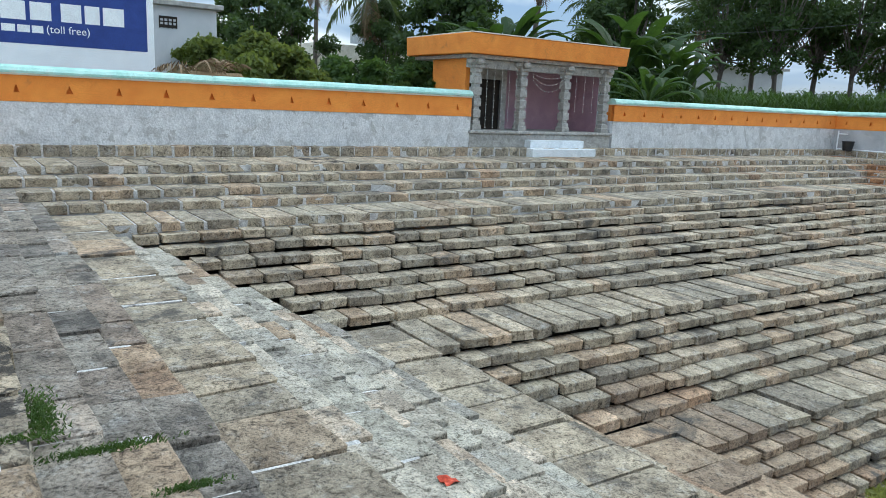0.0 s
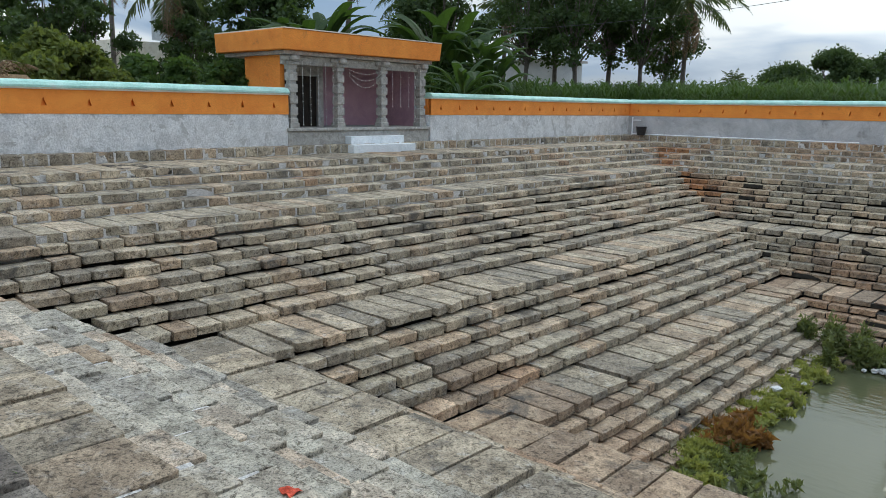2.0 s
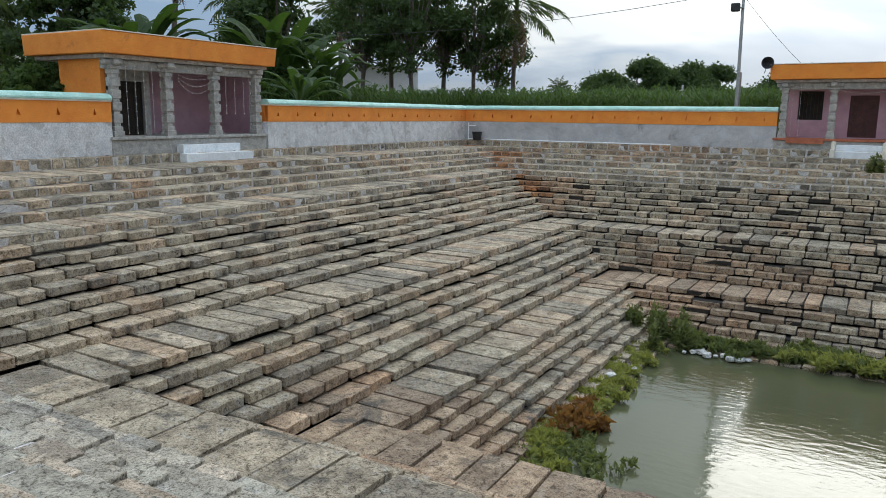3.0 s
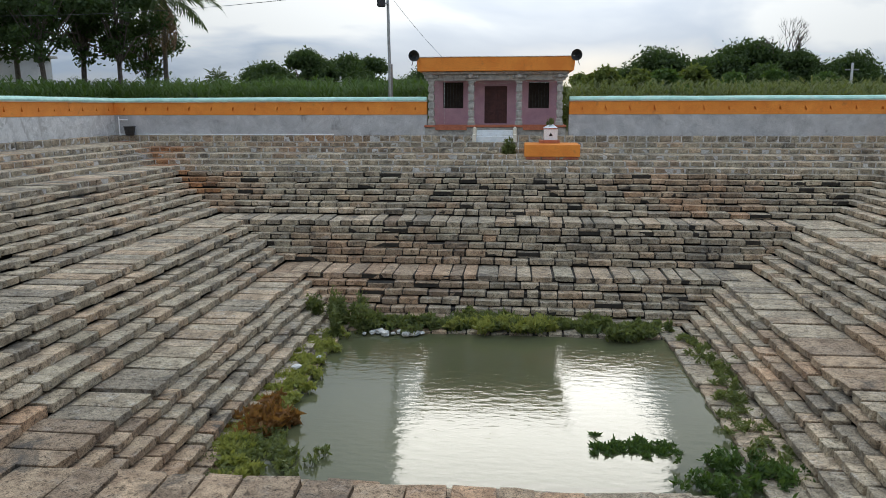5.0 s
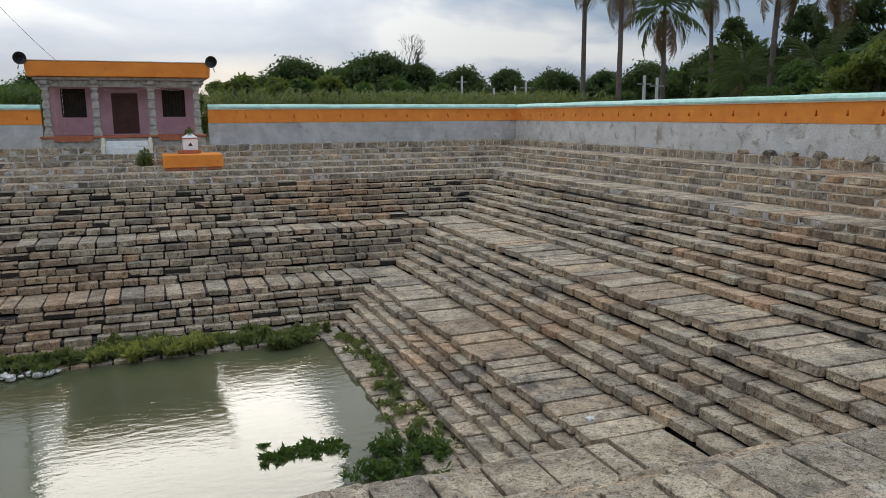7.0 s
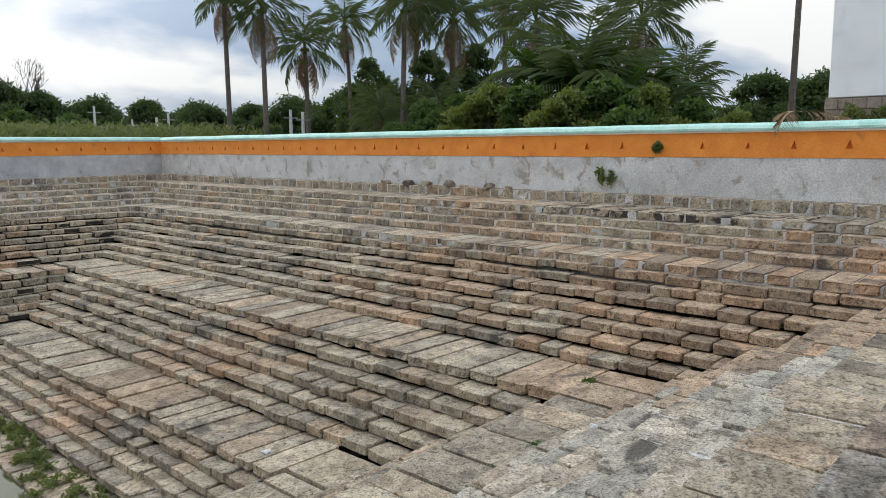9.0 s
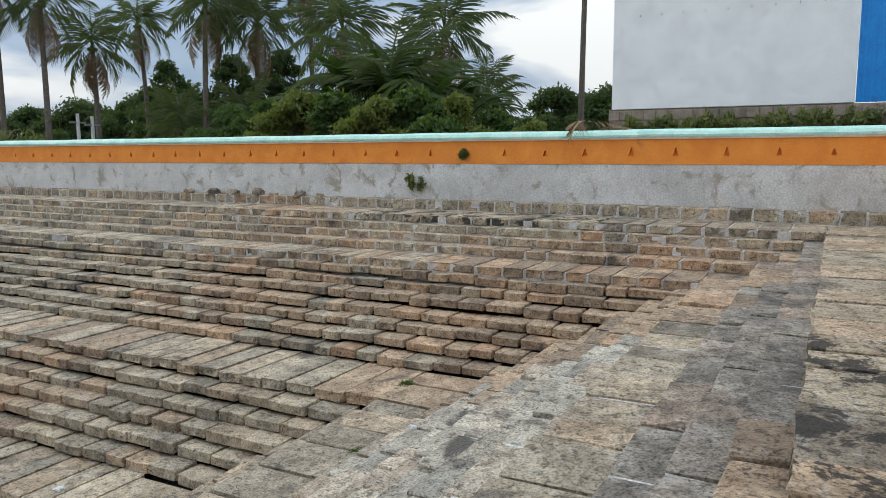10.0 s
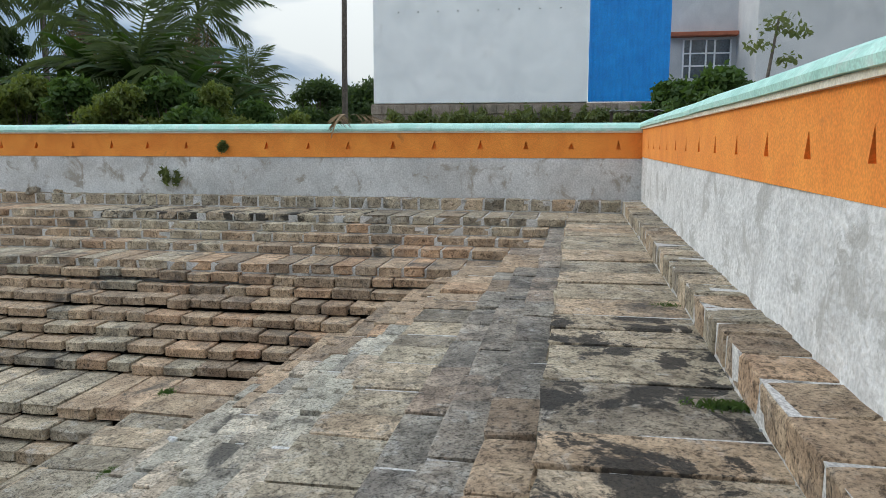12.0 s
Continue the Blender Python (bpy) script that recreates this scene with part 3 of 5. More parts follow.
def square_loft(x, y, prof):
    bm = bmesh.new()
    rings = [[bm.verts.new((x + sx * w, y + sy * w, z)) for sx, sy in ((-1, -1), (1, -1), (1, 1), (-1, 1))] for z, w in prof]
    for p, q in zip(rings, rings[1:]):
        for k in range(4):
            bm.faces.new((p[k], p[(k + 1) % 4], q[(k + 1) % 4], q[k]))
    bm.faces.new(rings[0][::-1])
    bm.faces.new(rings[-1])
    return bm


def column(name, x, y, z0, z1, root, w=0.30):
    """Square granite pillar with notched bands and a bracket capital."""
    prof = [(z0, w * 0.60), (z0 + 0.15, w * 0.60), (z0 + 0.17, w * 0.5)]
    zc, seg = z0 + 0.17, (z1 - z0 - 0.17 - 0.30) / 5
    for _ in range(5):
        prof += [(zc + seg * 0.34, w * 0.5), (zc + seg * 0.38, w * 0.37), (zc + seg * 0.64, w * 0.37), (zc + seg * 0.68, w * 0.5), (zc + seg, w * 0.5)]
        zc += seg
    prof += [(zc + 0.02, w * 0.64), (zc + 0.10, w * 0.64), (zc + 0.12, w * 0.52), (z1, w * 0.52)]
    p = part(name, square_loft(x, y, prof), M_GRANITE, root, "weathered grey granite pillar with notched shaft")
    for dx, dy in ((1.2, 0.46), (0.47, 1.15)):
        bm = box((x - w * dx, y - w * dy, zc + 0.122), (x + w * dx, y + w * dy, zc + 0.30), 0.045)
        part("bracket", bm, M_GRANITE, p)
    return p


def light_string(x, z0, z1, y, root, n=9, sag=0.0, x1=None):
    bm = bmesh.new()
    pts = []
    for i in range(n):
        f = i / (n - 1)
        px = x if x1 is None else x + (x1 - x) * f
        pz = z1 + (z0 - z1) * f if x1 is None else z1 - sag * 4 * f * (1 - f)
        pts.append((px, y, pz))
        bmesh.ops.create_icosphere(bm, subdivisions=1, radius=0.020, matrix=Matrix.Translation((px, y - 0.01, pz)))
    tube(pts, 0.004, 4, bm)
    part("light_string", bm, M_LITTER, root, "string of small white bulbs")


def pavilion(name, at, turn, xs, depth, z_floor, label, north):
    """Pillared stone pavilion; local x along the front, local -y towards the tank, front plane at y=0."""
    root = empty(name, Matrix.Translation((*at, 0)) @ Matrix.Rotation(turn, 4, "Z"), label, "pavilion")
    x0, x1 = xs[0] - 0.28, xs[-1] + 0.28
    part("plinth", box((x0, -0.05, -0.3), (x1, depth, z_floor - 0.10), 0.02), M_GRANITE, root)
    part("floor_slab", box((x0 - 0.04, -0.12, z_floor - 0.098), (x1 + 0.04, depth, z_floor), 0.02), M_GRANITE if not north else M_RUSTRED, root, "floor edge slab")
    ztop = 2.72
    for x in xs:
        column("pillar", x, 0.14, z_floor, ztop + 0.298, root, 0.28)
    for p, q in zip(xs, xs[1:]):
        part("beam", box((p + (0.002 if p > xs[0] else -0.25), 0.12, ztop + 0.02), (q - (0.002 if q < xs[-1] else -0.25), 0.36, ztop + 0.295), 0.015), M_GRANITE, root)
    part("ceiling_slab", box((x0 - 0.1, -0.08, ztop + 0.302), (x1 + 0.1, depth + 0.1, ztop + 0.42), 0.01), M_GRANITE, root)
    # overhanging parapet roof
    bm = bmesh.new()
    e = 0.30
    box((x0 - e, -0.30, ztop + 0.43), (x1 + e, depth + 0.3, ztop + 1.03), 0.02, bm)
    for v in bm.verts:
        if v.co.z > ztop + 0.9:
            v.co.x += 0.04 if v.co.x > 0 else -0.04
            v.co.y -= 0.05 if v.co.y < 1 else 0
    part("roof_parapet", bm, M_ORANGE, root, "deep orange painted roof parapet")
    part("roof_top", box((x0 - e - 0.02, -0.37, ztop + 1.035), (x1 + e + 0.02, depth + 0.3, ztop + 1.065)), M_CREAM, root)
    yw = 1.15
    if north:
        # front wall of three bays: window, door, window
        bays = list(zip(xs, xs[1:]))
        zt = ztop + 0.3
        for bi, (p, q) in enumerate(bays):
            m = (p + q) / 2
            hw, zb, zh = (0.48, 1.50, 2.70) if bi != 1 else (0.53, z_floor + 0.05, 2.52)
            bm = bmesh.new()
            box((p, yw, z_floor), (m - hw, yw + 0.18, zt), bm=bm)
            box((m + hw, yw, z_floor), (q, yw + 0.18, zt), bm=bm)
            box((m - hw, yw, zh), (m + hw, yw + 0.18, zt), bm=bm)
            if zb > z_floor + 0.02:
                box((m - hw, yw, z_floor), (m + hw, yw + 0.18, zb), bm=bm)
            part("front_wall", bm, M_PINK, root, "mauve pink painted wall")
            if bi == 1:
                d = part("door", box((m - hw + 0.06, yw + 0.06, zb), (m + hw - 0.06, yw + 0.11, zh - 0.06)), M_MAROON, root, "closed maroon wooden door")
                bm = box((m - hw, yw + 0.02, zb), (m - hw + 0.07, yw + 0.15, zh))
                box((m + hw - 0.07, yw + 0.02, zb), (m + hw, yw + 0.15, zh), bm=bm)
                box((m - hw + 0.07, yw + 0.02, zh - 0.07), (m + hw - 0.07, yw + 0.15, zh), bm=bm)
                part("door_frame", bm, M_MAROON, d)
                for sx in (-1, 1):
                    for zz in (0.15, 0.65, 1.15):
                        part("door_panel", box((m + sx * 0.2 - 0.13, yw + 0.045, zb + zz), (m + sx * 0.2 + 0.13, yw + 0.062, zb + zz + 0.4), 0.01), M_MAROON, d)
            else:
                # near-black sheet behind the bars paints the unlit interior
                g = part("window", box((m - hw, yw + 0.14, zb), (m + hw, yw + 0.16, zh)), M_DARK, root, "barred window, its unlit opening painted as a near-black panel")
                for k in range(7):
                    u = m - hw + (k + 0.5) * 2 * hw / 7
                    part("window_bar", tube([(u, yw + 0.08, zb), (u, yw + 0.08, zh)], 0.008, 6), M_BLACK, g)
                part("threshold_step", box((p + 0.2, -0.14, z_floor - 0.22), (q - 0.2, -0.10, z_floor + 0.012)), M_RUSTRED, root)
        bm = box((x0 + 0.1, yw + 0.9, z_floor), (x1 - 0.1, yw + 1.0, zt))
        part("back_wall", bm, M_PINK, root)
    else:
        part("back_wall", box((x0 + 0.2, 2.2, z_floor), (x1 - 0.05, 2.35, ztop + 0.3)), M_PINK, root, "mauve pink painted back wall")
        part("side_wall", box((x1 - 0.22, 0.40, z_floor), (x1 - 0.06, 2.2, ztop + 0.3)), M_PINK, root, "mauve pink painted side wall")
        part("side_wall", box((x0 + 0.06, 0.40, z_floor), (x0 + 0.22, 2.35, ztop + 0.3)), M_ORANGE, root, "orange painted outer side wall")
        # doorway chamber in the first bay, its darkness painted on a panel
        p, q = xs[0], xs[1]
        bm = box((p + 0.18, 1.0, z_floor), (p + 0.32, 1.2, ztop + 0.3))
        box((q - 0.14, 1.0, z_floor), (q + 0.05, 1.2, ztop + 0.3), bm=bm)
        box((p + 0.32, 1.0, 2.45), (q - 0.14, 1.2, ztop + 0.3), bm=bm)
        part("inner_wall", bm, M_GRANITE, root)
        part("doorway", box((p + 0.32, 1.16, z_floor), (q - 0.14, 1.19, 2.45)), M_DARK, root, "doorway, its unlit room painted as a near-black panel")
        bm = bmesh.new()
        for k in range(6):
            u = p + 0.38 + k * (q - p - 0.58) / 5
            tube([(u, 1.08, z_floor), (u, 1.08, 2.45)], 0.014, 6, bm)
        part("door_bars", bm, M_BLACK, root)
        part("corner_strip", box((x1 - 0.30, 0.38, z_floor), (x1 - 0.225, 0.42, ztop + 0.25)), M_WHITE, root)
    for k in range(2 if north else 5):
        u = xs[0] + 0.32 + k * 0.3
        light_string(u, z_floor + 0.1, ztop + 0.1, -0.02, root, 9 + k % 3)
    if not north:
        for k in range(3):
            light_string(xs[1] + 0.35, 0, ztop - 0.05 - 0.1 * k, -0.02, root, 9, 0.12 + 0.12 * k, xs[2] - 0.2)
        for k in range(3):
            light_string(xs[2] + 0.35 + 0.4 * k, z_floor + 0.7, ztop + 0.05, -0.02, root, 6)
    else:
        light_string(xs[1], 0, ztop + 0.05, -0.03, root, 12, 0.2, xs[2])
        light_string(xs[2], 0, ztop + 0.05, -0.03, root, 12, 0.15, xs[3])
    return root


pav_w = pavilion("west_pavilion", (WX, 16.75), math.pi / 2, [-2.86, -1.0, 0.92, 2.80], 3.2, 0.80,
                 "open granite pillared pavilion with orange roof and pink inner walls", False)
pav_n = pavilion("north_pavilion", (-1.02, NY), 0, [-2.92, -1.08, 1.10, 2.93], 3.4, 0.74,
                 "granite pillared shrine pavilion with orange roof and maroon door", True)


def entry_steps(name, at, turn, lo, widths, mat, label, cheeks):
    root = empty(name, Matrix.Translation((*at, 0)) @ Matrix.Rotation(turn, 4, "Z"), label, "steps")
    n = len(widths)
    for k, wd in enumerate(widths):
        z1 = lo + 0.26 * (k + 1)
        part("tread", box((-wd / 2, -0.38 * (n - k), lo - 0.1), (wd / 2, -0.06, z1), 0.012), mat, root)
    if cheeks:
        for s in (-1, 1):
            bm = box((s * (widths[0] / 2 + 0.09) - 0.085, -0.85, lo), (s * (widths[0] / 2 + 0.09) + 0.085, -0.06, lo + 0.35), 0.02)
            box((s * (widths[0] / 2 + 0.09) - 0.083, -0.5, lo + 0.3), (s * (widths[0] / 2 + 0.09) + 0.083, -0.06, lo + 0.66), 0.05, bm)
            part("cheek_wall", bm, M_CREAM, root, "low cream and orange side wall")
    return root


entry_steps("white_steps", (WX, 17.05), math.pi / 2, 0.0, [2.8, 2.4], M_TILEWHITE, "pale marble entry steps before the pavilion", False)
entry_steps("shrine_steps", (-1.0, NY), 0, 0.0, [1.65, 1.65], M_TILEWHITE, "pale tiled entry steps with cream side walls", True)

# offering pedestal in front of the north pavilion
ped = empty("offering_pedestal", (1.44, 32.1, 0.05), "small white shrine pedestal on an orange plinth", "pedestal")
part("plinth", box((-1.12, -1.50, -0.49), (1.12, 0.45, 0.0), 0.02), M_ORANGE, ped, "orange painted plinth")
part("plinth_foot", box((-1.07, -1.47, -0.61), (1.07, 0.40, -0.492), 0.02), M_RUSTRED, ped)
part("red_step", box((-0.5, -0.45, 0.003), (0.35, 0.35, 0.13), 0.01), M_RUSTRED, ped)
part("body", box((-0.30, -0.24, 0.13), (0.26, 0.30, 0.62), 0.015), M_WHITE, ped, "white painted block with a niche shown by a flat dark triangle")
bm = bmesh.new()
bmesh.ops.create_cone(bm, cap_ends=True, segments=4, radius1=0.44, radius2=0.10, depth=0.17, matrix=Matrix.Translation((-0.02, 0.03, 0.71)) @ Matrix.Rotation(math.pi / 4, 4, "Z"))
part("cap", bm, M_WHITE, ped)
part("cap_band", box((-0.32, -0.26, 0.585), (0.28, 0.32, 0.625)), M_RUSTRED, ped)
# no recess is cut: a flat dark triangle paints the niche's shade
part("niche", mesh_from("niche", [(-0.11, -0.246, 0.30), (0.07, -0.246, 0.30), (-0.02, -0.246, 0.44), (-0.11, -0.25, 0.30), (0.07, -0.25, 0.30), (-0.02, -0.25, 0.44)], [(3, 4, 5), (0, 1, 4, 3), (1, 2, 5, 4), (2, 0, 3, 5)], M_DARK), None, ped)


def horn(at, turn):
    root = empty("loudspeaker", Matrix.Translation(at) @ Matrix.Rotation(turn, 4, "Z"), "grey horn loudspeaker on the pavilion roof edge", "loudspeaker", "horn loudspeakers")
    bm = bmesh.new()
    prof = [(0.05, 0.36), (0.06, 0.2), (0.10, 0.08), (0.20, -0.06), (0.25, -0.10), (0.245, -0.10), (0.19, -0.05), (0.08, 0.08), (0.02, 0.12)]
    rings = [[bm.verts.new((r * math.cos(k * math.pi / 10), y, r * math.sin(k * math.pi / 10))) for k in range(20)] for r, y in prof]
    for p, q in zip(rings, rings[1:]):
        for k in range(20):
            bm.faces.new((p[k], p[(k + 1) % 20], q[(k + 1) % 20], q[k]))
    bm.faces.new(rings[-1])
    bm.faces.new(rings[0][::-1])
    part("horn", bm, M_BLACK, root, smooth=True)
    part("bracket", tube([(0, 0.3, 0), (0, 0.3, -0.3), (0, 0.5, -0.38)], 0.02, 6), M_METAL, root)


horn((-4.68, 34.2, 3.82), 0.3)
horn((2.60, 34.2, 3.80), -0.3)


def lamp_post():
    root = empty("street_lamp", (-6.15, 36.6, 0.2), "tall grey steel lamp pole with a floodlight", "lamp pole")
    part("pole", tube([(0, 0, 0), (0, 0, 3.4), (-0.04, 0, 3.42), (-0.1, 0, 8.2)], [0.12, 0.11, 0.075, 0.06], 10), M_METAL, root)
    part("cross_arm", box((-0.42, -0.03, 7.02), (0.22, 0.03, 7.08)), M_METAL, root)
    bm = box((-0.55, -0.28, 6.05), (-0.17, -0.06, 6.42), 0.04)
    part("floodlight", bm, M_BLACK, root, "grey box floodlight")
    part("lamp_bracket", box((-0.2, -0.2, 6.18), (0.0, -0.05, 6.24)), M_METAL, root)


lamp_post()


def wire(name, a, b, sag, r=0.012, label="thin black overhead cable between poles"):
    pts = [Vector(a).lerp(Vector(b), i / 14) - Vector((0, 0, sag * 4 * (i / 14) * (1 - i / 14))) for i in range(15)]
    tagged(part(name, tube(pts, r, 4), M_BLACK), label, "cable", "cables")


wire("overhead_cable", (-6.2, 36.6, 7.2), (-40, 30, 6.6), 1.2)
wire("overhead_cable", (-6.2, 36.6, 6.9), (-3.6, 36.4, 3.9), 0.1, 0.008)
wire("overhead_cable", (-60, 62, 4.7), (-17, 72, 4.2), 0.5)
wire("overhead_cable", (-60, 62, 4.2), (-17, 72, 3.7), 0.5)

def utility_pole(x, y, h):
    root = empty("utility_pole", (x, y, 0.2), "slim grey concrete utility pole with cross arm", "pole", "utility poles")
    part("pole", tube([(0, 0, -0.2), (0, 0, h)], [0.13, 0.09], 8), M_OFFWHITE, root)
    part("cross_arm", box((-0.5, -0.05, h - 0.55), (0.5, 0.05, h - 0.45)), M_METAL, root)


utility_pole(-17, 72, 4.3)
utility_pole(-40, 30, 6.6)
utility_pole(-60, 62, 4.8)
for az, d, h in ((26.6, 62, 3.6), (27.4, 64, 4.0), (36.0, 48, 3.6), (36.9, 49, 3.5), (25.0, 70, 3.7), (22.6, 66, 4.6)):
    utility_pole(d * math.sin(radians(az)), d * math.cos(radians(az)), h)

# ---- painted sign wall and house to the west ----
sign = empty("painted_sign_wall", (-22.0, 0, 0), "white wall painted with a navy blue advertisement", "sign")
part("board_wall", box((-0.25, -6.0, 0.2), (0, 4.78, 5.2), 0.01), M_WHITE, sign)
part("blue_field", box((0.002, -5.7, 2.62), (0.006, 4.60, 5.0)), M_NAVY, sign, "navy blue painted field")
for y0, y1, z0, z1 in ((1.15, 1.70, 3.20, 3.66), (1.80, 2.28, 3.22, 3.66), (2.50, 2.98, 3.22, 3.68), (3.06, 3.42, 3.22, 3.68), (3.50, 4.02, 3.22, 3.68), (1.15, 1.45, 2.90, 3.08), (1.5, 1.78, 2.90, 3.08), (1.82, 2.08, 2.90, 3.08), (1.2, 4.3, 3.98, 4.12)):
    part("letter_bar", box((0.007, y0, z0), (0.011, y1, z1)), M_WHITE, sign)
tc = bpy.data.curves.new("lettering", "FONT")
tc.body, tc.size, tc.extrude = "(toll free)", 0.27, 0.002
tc.materials.append(M_WHITE)
tx = new("lettering", tc)
tx.parent = sign
tx.matrix_basis = Matrix.Translation((0.012, 2.14, 2.93)) @ Matrix.Rotation(math.pi / 2, 4, "Z") @ Matrix.Rotation(math.pi / 2, 4, "X")

house = empty("white_house", (-27, 0, 0), "plain grey-white house with a patterned vent", "house")
part("wall", box((-5, 2.5, 0.2), (0, 8.0, 4.45), 0.02), M_OFFWHITE, house)
part("roof", box((-4.32, 2.3, 4.45), (0.2, 8.2, 4.62), 0.02), M_GRANITE, house)
bm = bmesh.new()
box((0.003, 6.05, 3.72), (0.02, 6.65, 3.82), bm=bm)
box((0.003, 6.05, 3.90), (0.02, 6.65, 3.94), bm=bm)
box((0.003, 6.05, 4.02), (0.02, 6.65, 4.10), bm=bm)
for k in range(5):
    box((0.002, 6.05 + k * 0.14, 3.70), (0.021, 6.09 + k * 0.14, 4.10), bm=bm)
part("vent", bm, M_DARK, house, "dark patterned ventilation grille")
house2 = empty("cream_house", (-46, 26, 0), "cream flat-roofed house behind trees", "house")
part("wall", box((-5, -6, 0.2), (0, 5, 5.2), 0.02), M_CREAM, house2)
part("sign_panel", box((0.003, -3.5, 5.3), (0.08, 0.2, 7.2)), M_TILEWHITE, house2, "pale blue sign panel")
house3 = empty("pale_shed", (-34, 49, 0), "pale grey house wall behind banana plants", "house")
part("wall", box((-3.5, -2, 0.2), (1.2, 2, 5.0), 0.02), M_OFFWHITE, house3)
part("roof", box((-3.8, -2.3, 5.0), (1.5, 2.3, 5.15)), M_GRANITE, house3)

# ---- buildings to the east ----
shed = empty("white_shed", (26, 0, 0), "large white rendered shed with a bright blue sheet panel", "building")
part("wall", box((0, -0.33, 2.95), (7, 7.15, 7.6), 0.02), M_WHITE, shed)
bm = bmesh.new()
rows = [[bm.verts.new((x + (0.03 if (k // 2) % 2 else 0.0), -2.98 + 2.63 * k / 48, zz)) for k in range(49)] for x, zz in ((0.05, 2.97), (0.05, 7.6), (0.2, 7.6), (0.2, 2.97))]
for p, q in zip(rows, rows[1:] + rows[:1]):
    for k in range(48):
        bm.faces.new((p[k], p[k + 1], q[k + 1], q[k]))
bmesh.ops.recalc_face_normals(bm, faces=bm.faces)
part("sheet_panel", bm, M_BLUE, shed, "bright blue corrugated sheet")
bm = box((0.04, -3.6, 0.2), (7.2, 7.25, 2.94), 0.02)
part("plinth", bm, M_BRICK, shed, "weathered laterite plinth")
for k in range(26):
    y = -3.4 + k * 0.41
    part("plinth_stone", box((0.0, y + 0.015, 2.58), (0.036, y + 0.395, 2.90), 0.01, None, 0.006), M_BRICK, shed)
for k in range(9):
    part("nail_head", box((-0.012, 0.6 + 0.7 * k, 6.05), (-0.001, 0.64 + 0.7 * k, 6.09)), M_DARK, shed)

ehouse = empty("grey_house", (29, 0, 0), "pale grey two-storey house with a barred window", "house")
part("wall", box((0, -6.1, 0.2), (6, -2.6, 9.0), 0.02), M_OFFWHITE, ehouse)
part("side_wing", box((-3.2, -12, 0.2), (5.9, -5.62, 9.0), 0.02), M_OFFWHITE, ehouse)
part("sunshade", box((-0.45, -5.6, 5.40), (0.1, -3.25, 5.55), 0.02), M_RUSTRED, ehouse, "rust red concrete sunshade")
win = part("window", box((-0.02, -5.45, 3.95), (0.02, -3.75, 5.30)), M_GLASS, ehouse, "dark glazed window")
for u in (-5.45, -4.9, -4.6, -4.05, -3.80):
    part("window_bar", box((-0.06, u, 3.95), (-0.021, u + 0.06, 5.30)), M_WHITE, win)
for zz in (4.35, 4.8):
    part("window_bar", box((-0.055, -5.39, zz), (-0.022, -3.8, zz + 0.05)), M_WHITE, win)
tank = empty("covered_heap", (21.5, -5.4, 0), "heap under a crumpled white sheet", "heap")
bm = bmesh.new()
bmesh.ops.create_icosphere(bm, subdivisions=4, radius=1)
for v in bm.verts:
    v.co = Vector((v.co.x * 1.2, v.co.y * 0.9, 1.7 + v.co.z * 1.55)) * (1 + 0.07 * noise.noise(v.co * 3))
part("sheet", bm, M_WHITE, tank, smooth=True)

# ---- plants ----


def leaf_cloud(blobs, count, size, seed, aspect=2.0, droop=0.2):
    """Many small folded leaves on the skins of uneven clumps. blobs: centre and radii."""
    r = np.random.default_rng(seed)
    vol = np.array([b[3] * b[4] * b[5] for b in blobs]) ** 0.67
    which = r.choice(len(blobs), count, p=vol / vol.sum())
    B = np.array(blobs)[which]
    d = r.normal(size=(count, 3))
    d /= np.linalg.norm(d, axis=1)[:, None]
    rad = np.clip(r.normal(0.86, 0.30, count), 0.1, 1.7)
    c = B[:, :3] + d * B[:, 3:] * rad[:, None]
    u = r.normal(size=(count, 3)) + d * 0.6
    u[:, 2] -= droop
    u /= np.linalg.norm(u, axis=1)[:, None]
    w = np.cross(u, r.normal(size=(count, 3)))
    w /= np.linalg.norm(w, axis=1)[:, None]
    s = size * r.uniform(0.6, 1.4, count)[:, None]
    a, b2 = u * s * aspect / 2, w * s / 2
    V = np.stack([c - a, c + b2 * 1.0, c + a, c - b2], 1).reshape(-1, 3)
    F = np.arange(count * 4).reshape(-1, 4)
    return V, F.tolist()


def tree_mesh(seed, h, spread, n_blobs, count, leaf, trunk_h, r0):
    """Trunk with limbs and the crown clumps at their ends."""
    r = random.Random(seed)
    bm = bmesh.new()
    top = Vector((r.uniform(-0.2, 0.2), r.uniform(-0.2, 0.2), trunk_h))
    tube([(0, 0, -0.2), (top.x * 0.3, top.y * 0.5, trunk_h * 0.5), top], [r0, r0 * 0.8, r0 * 0.65], 8, bm)
    blobs = []
    for k in range(n_blobs):
        a = k * 2.4 + r.uniform(-0.4, 0.4)
        u = r.random()
        q = spread * math.sqrt((k + 0.5) / n_blobs) * (1.0 - 0.55 * abs(2 * u - 0.7) ** 2)
        zz = trunk_h * 0.75 + (h - trunk_h * 0.75) * u * 0.93
        e = Vector((q * math.cos(a), q * math.sin(a), zz))
        mid = top.lerp(e, 0.5) + Vector((0, 0, -0.1 * h * r.random()))
        mid.z = max(mid.z, trunk_h * 0.7)
        tube([top - Vector((0, 0, trunk_h * 0.35 * r.random())), mid, e], [r0 * 0.45, r0 * 0.25, r0 * 0.08], 5, bm)
        s = spread * r.uniform(0.14, 0.30)
        blobs.append((*e, s, s * r.uniform(0.8, 1.1), s * r.uniform(0.5, 0.8)))
    V, F = leaf_cloud(blobs, count, leaf, seed)
    return bm, V, F


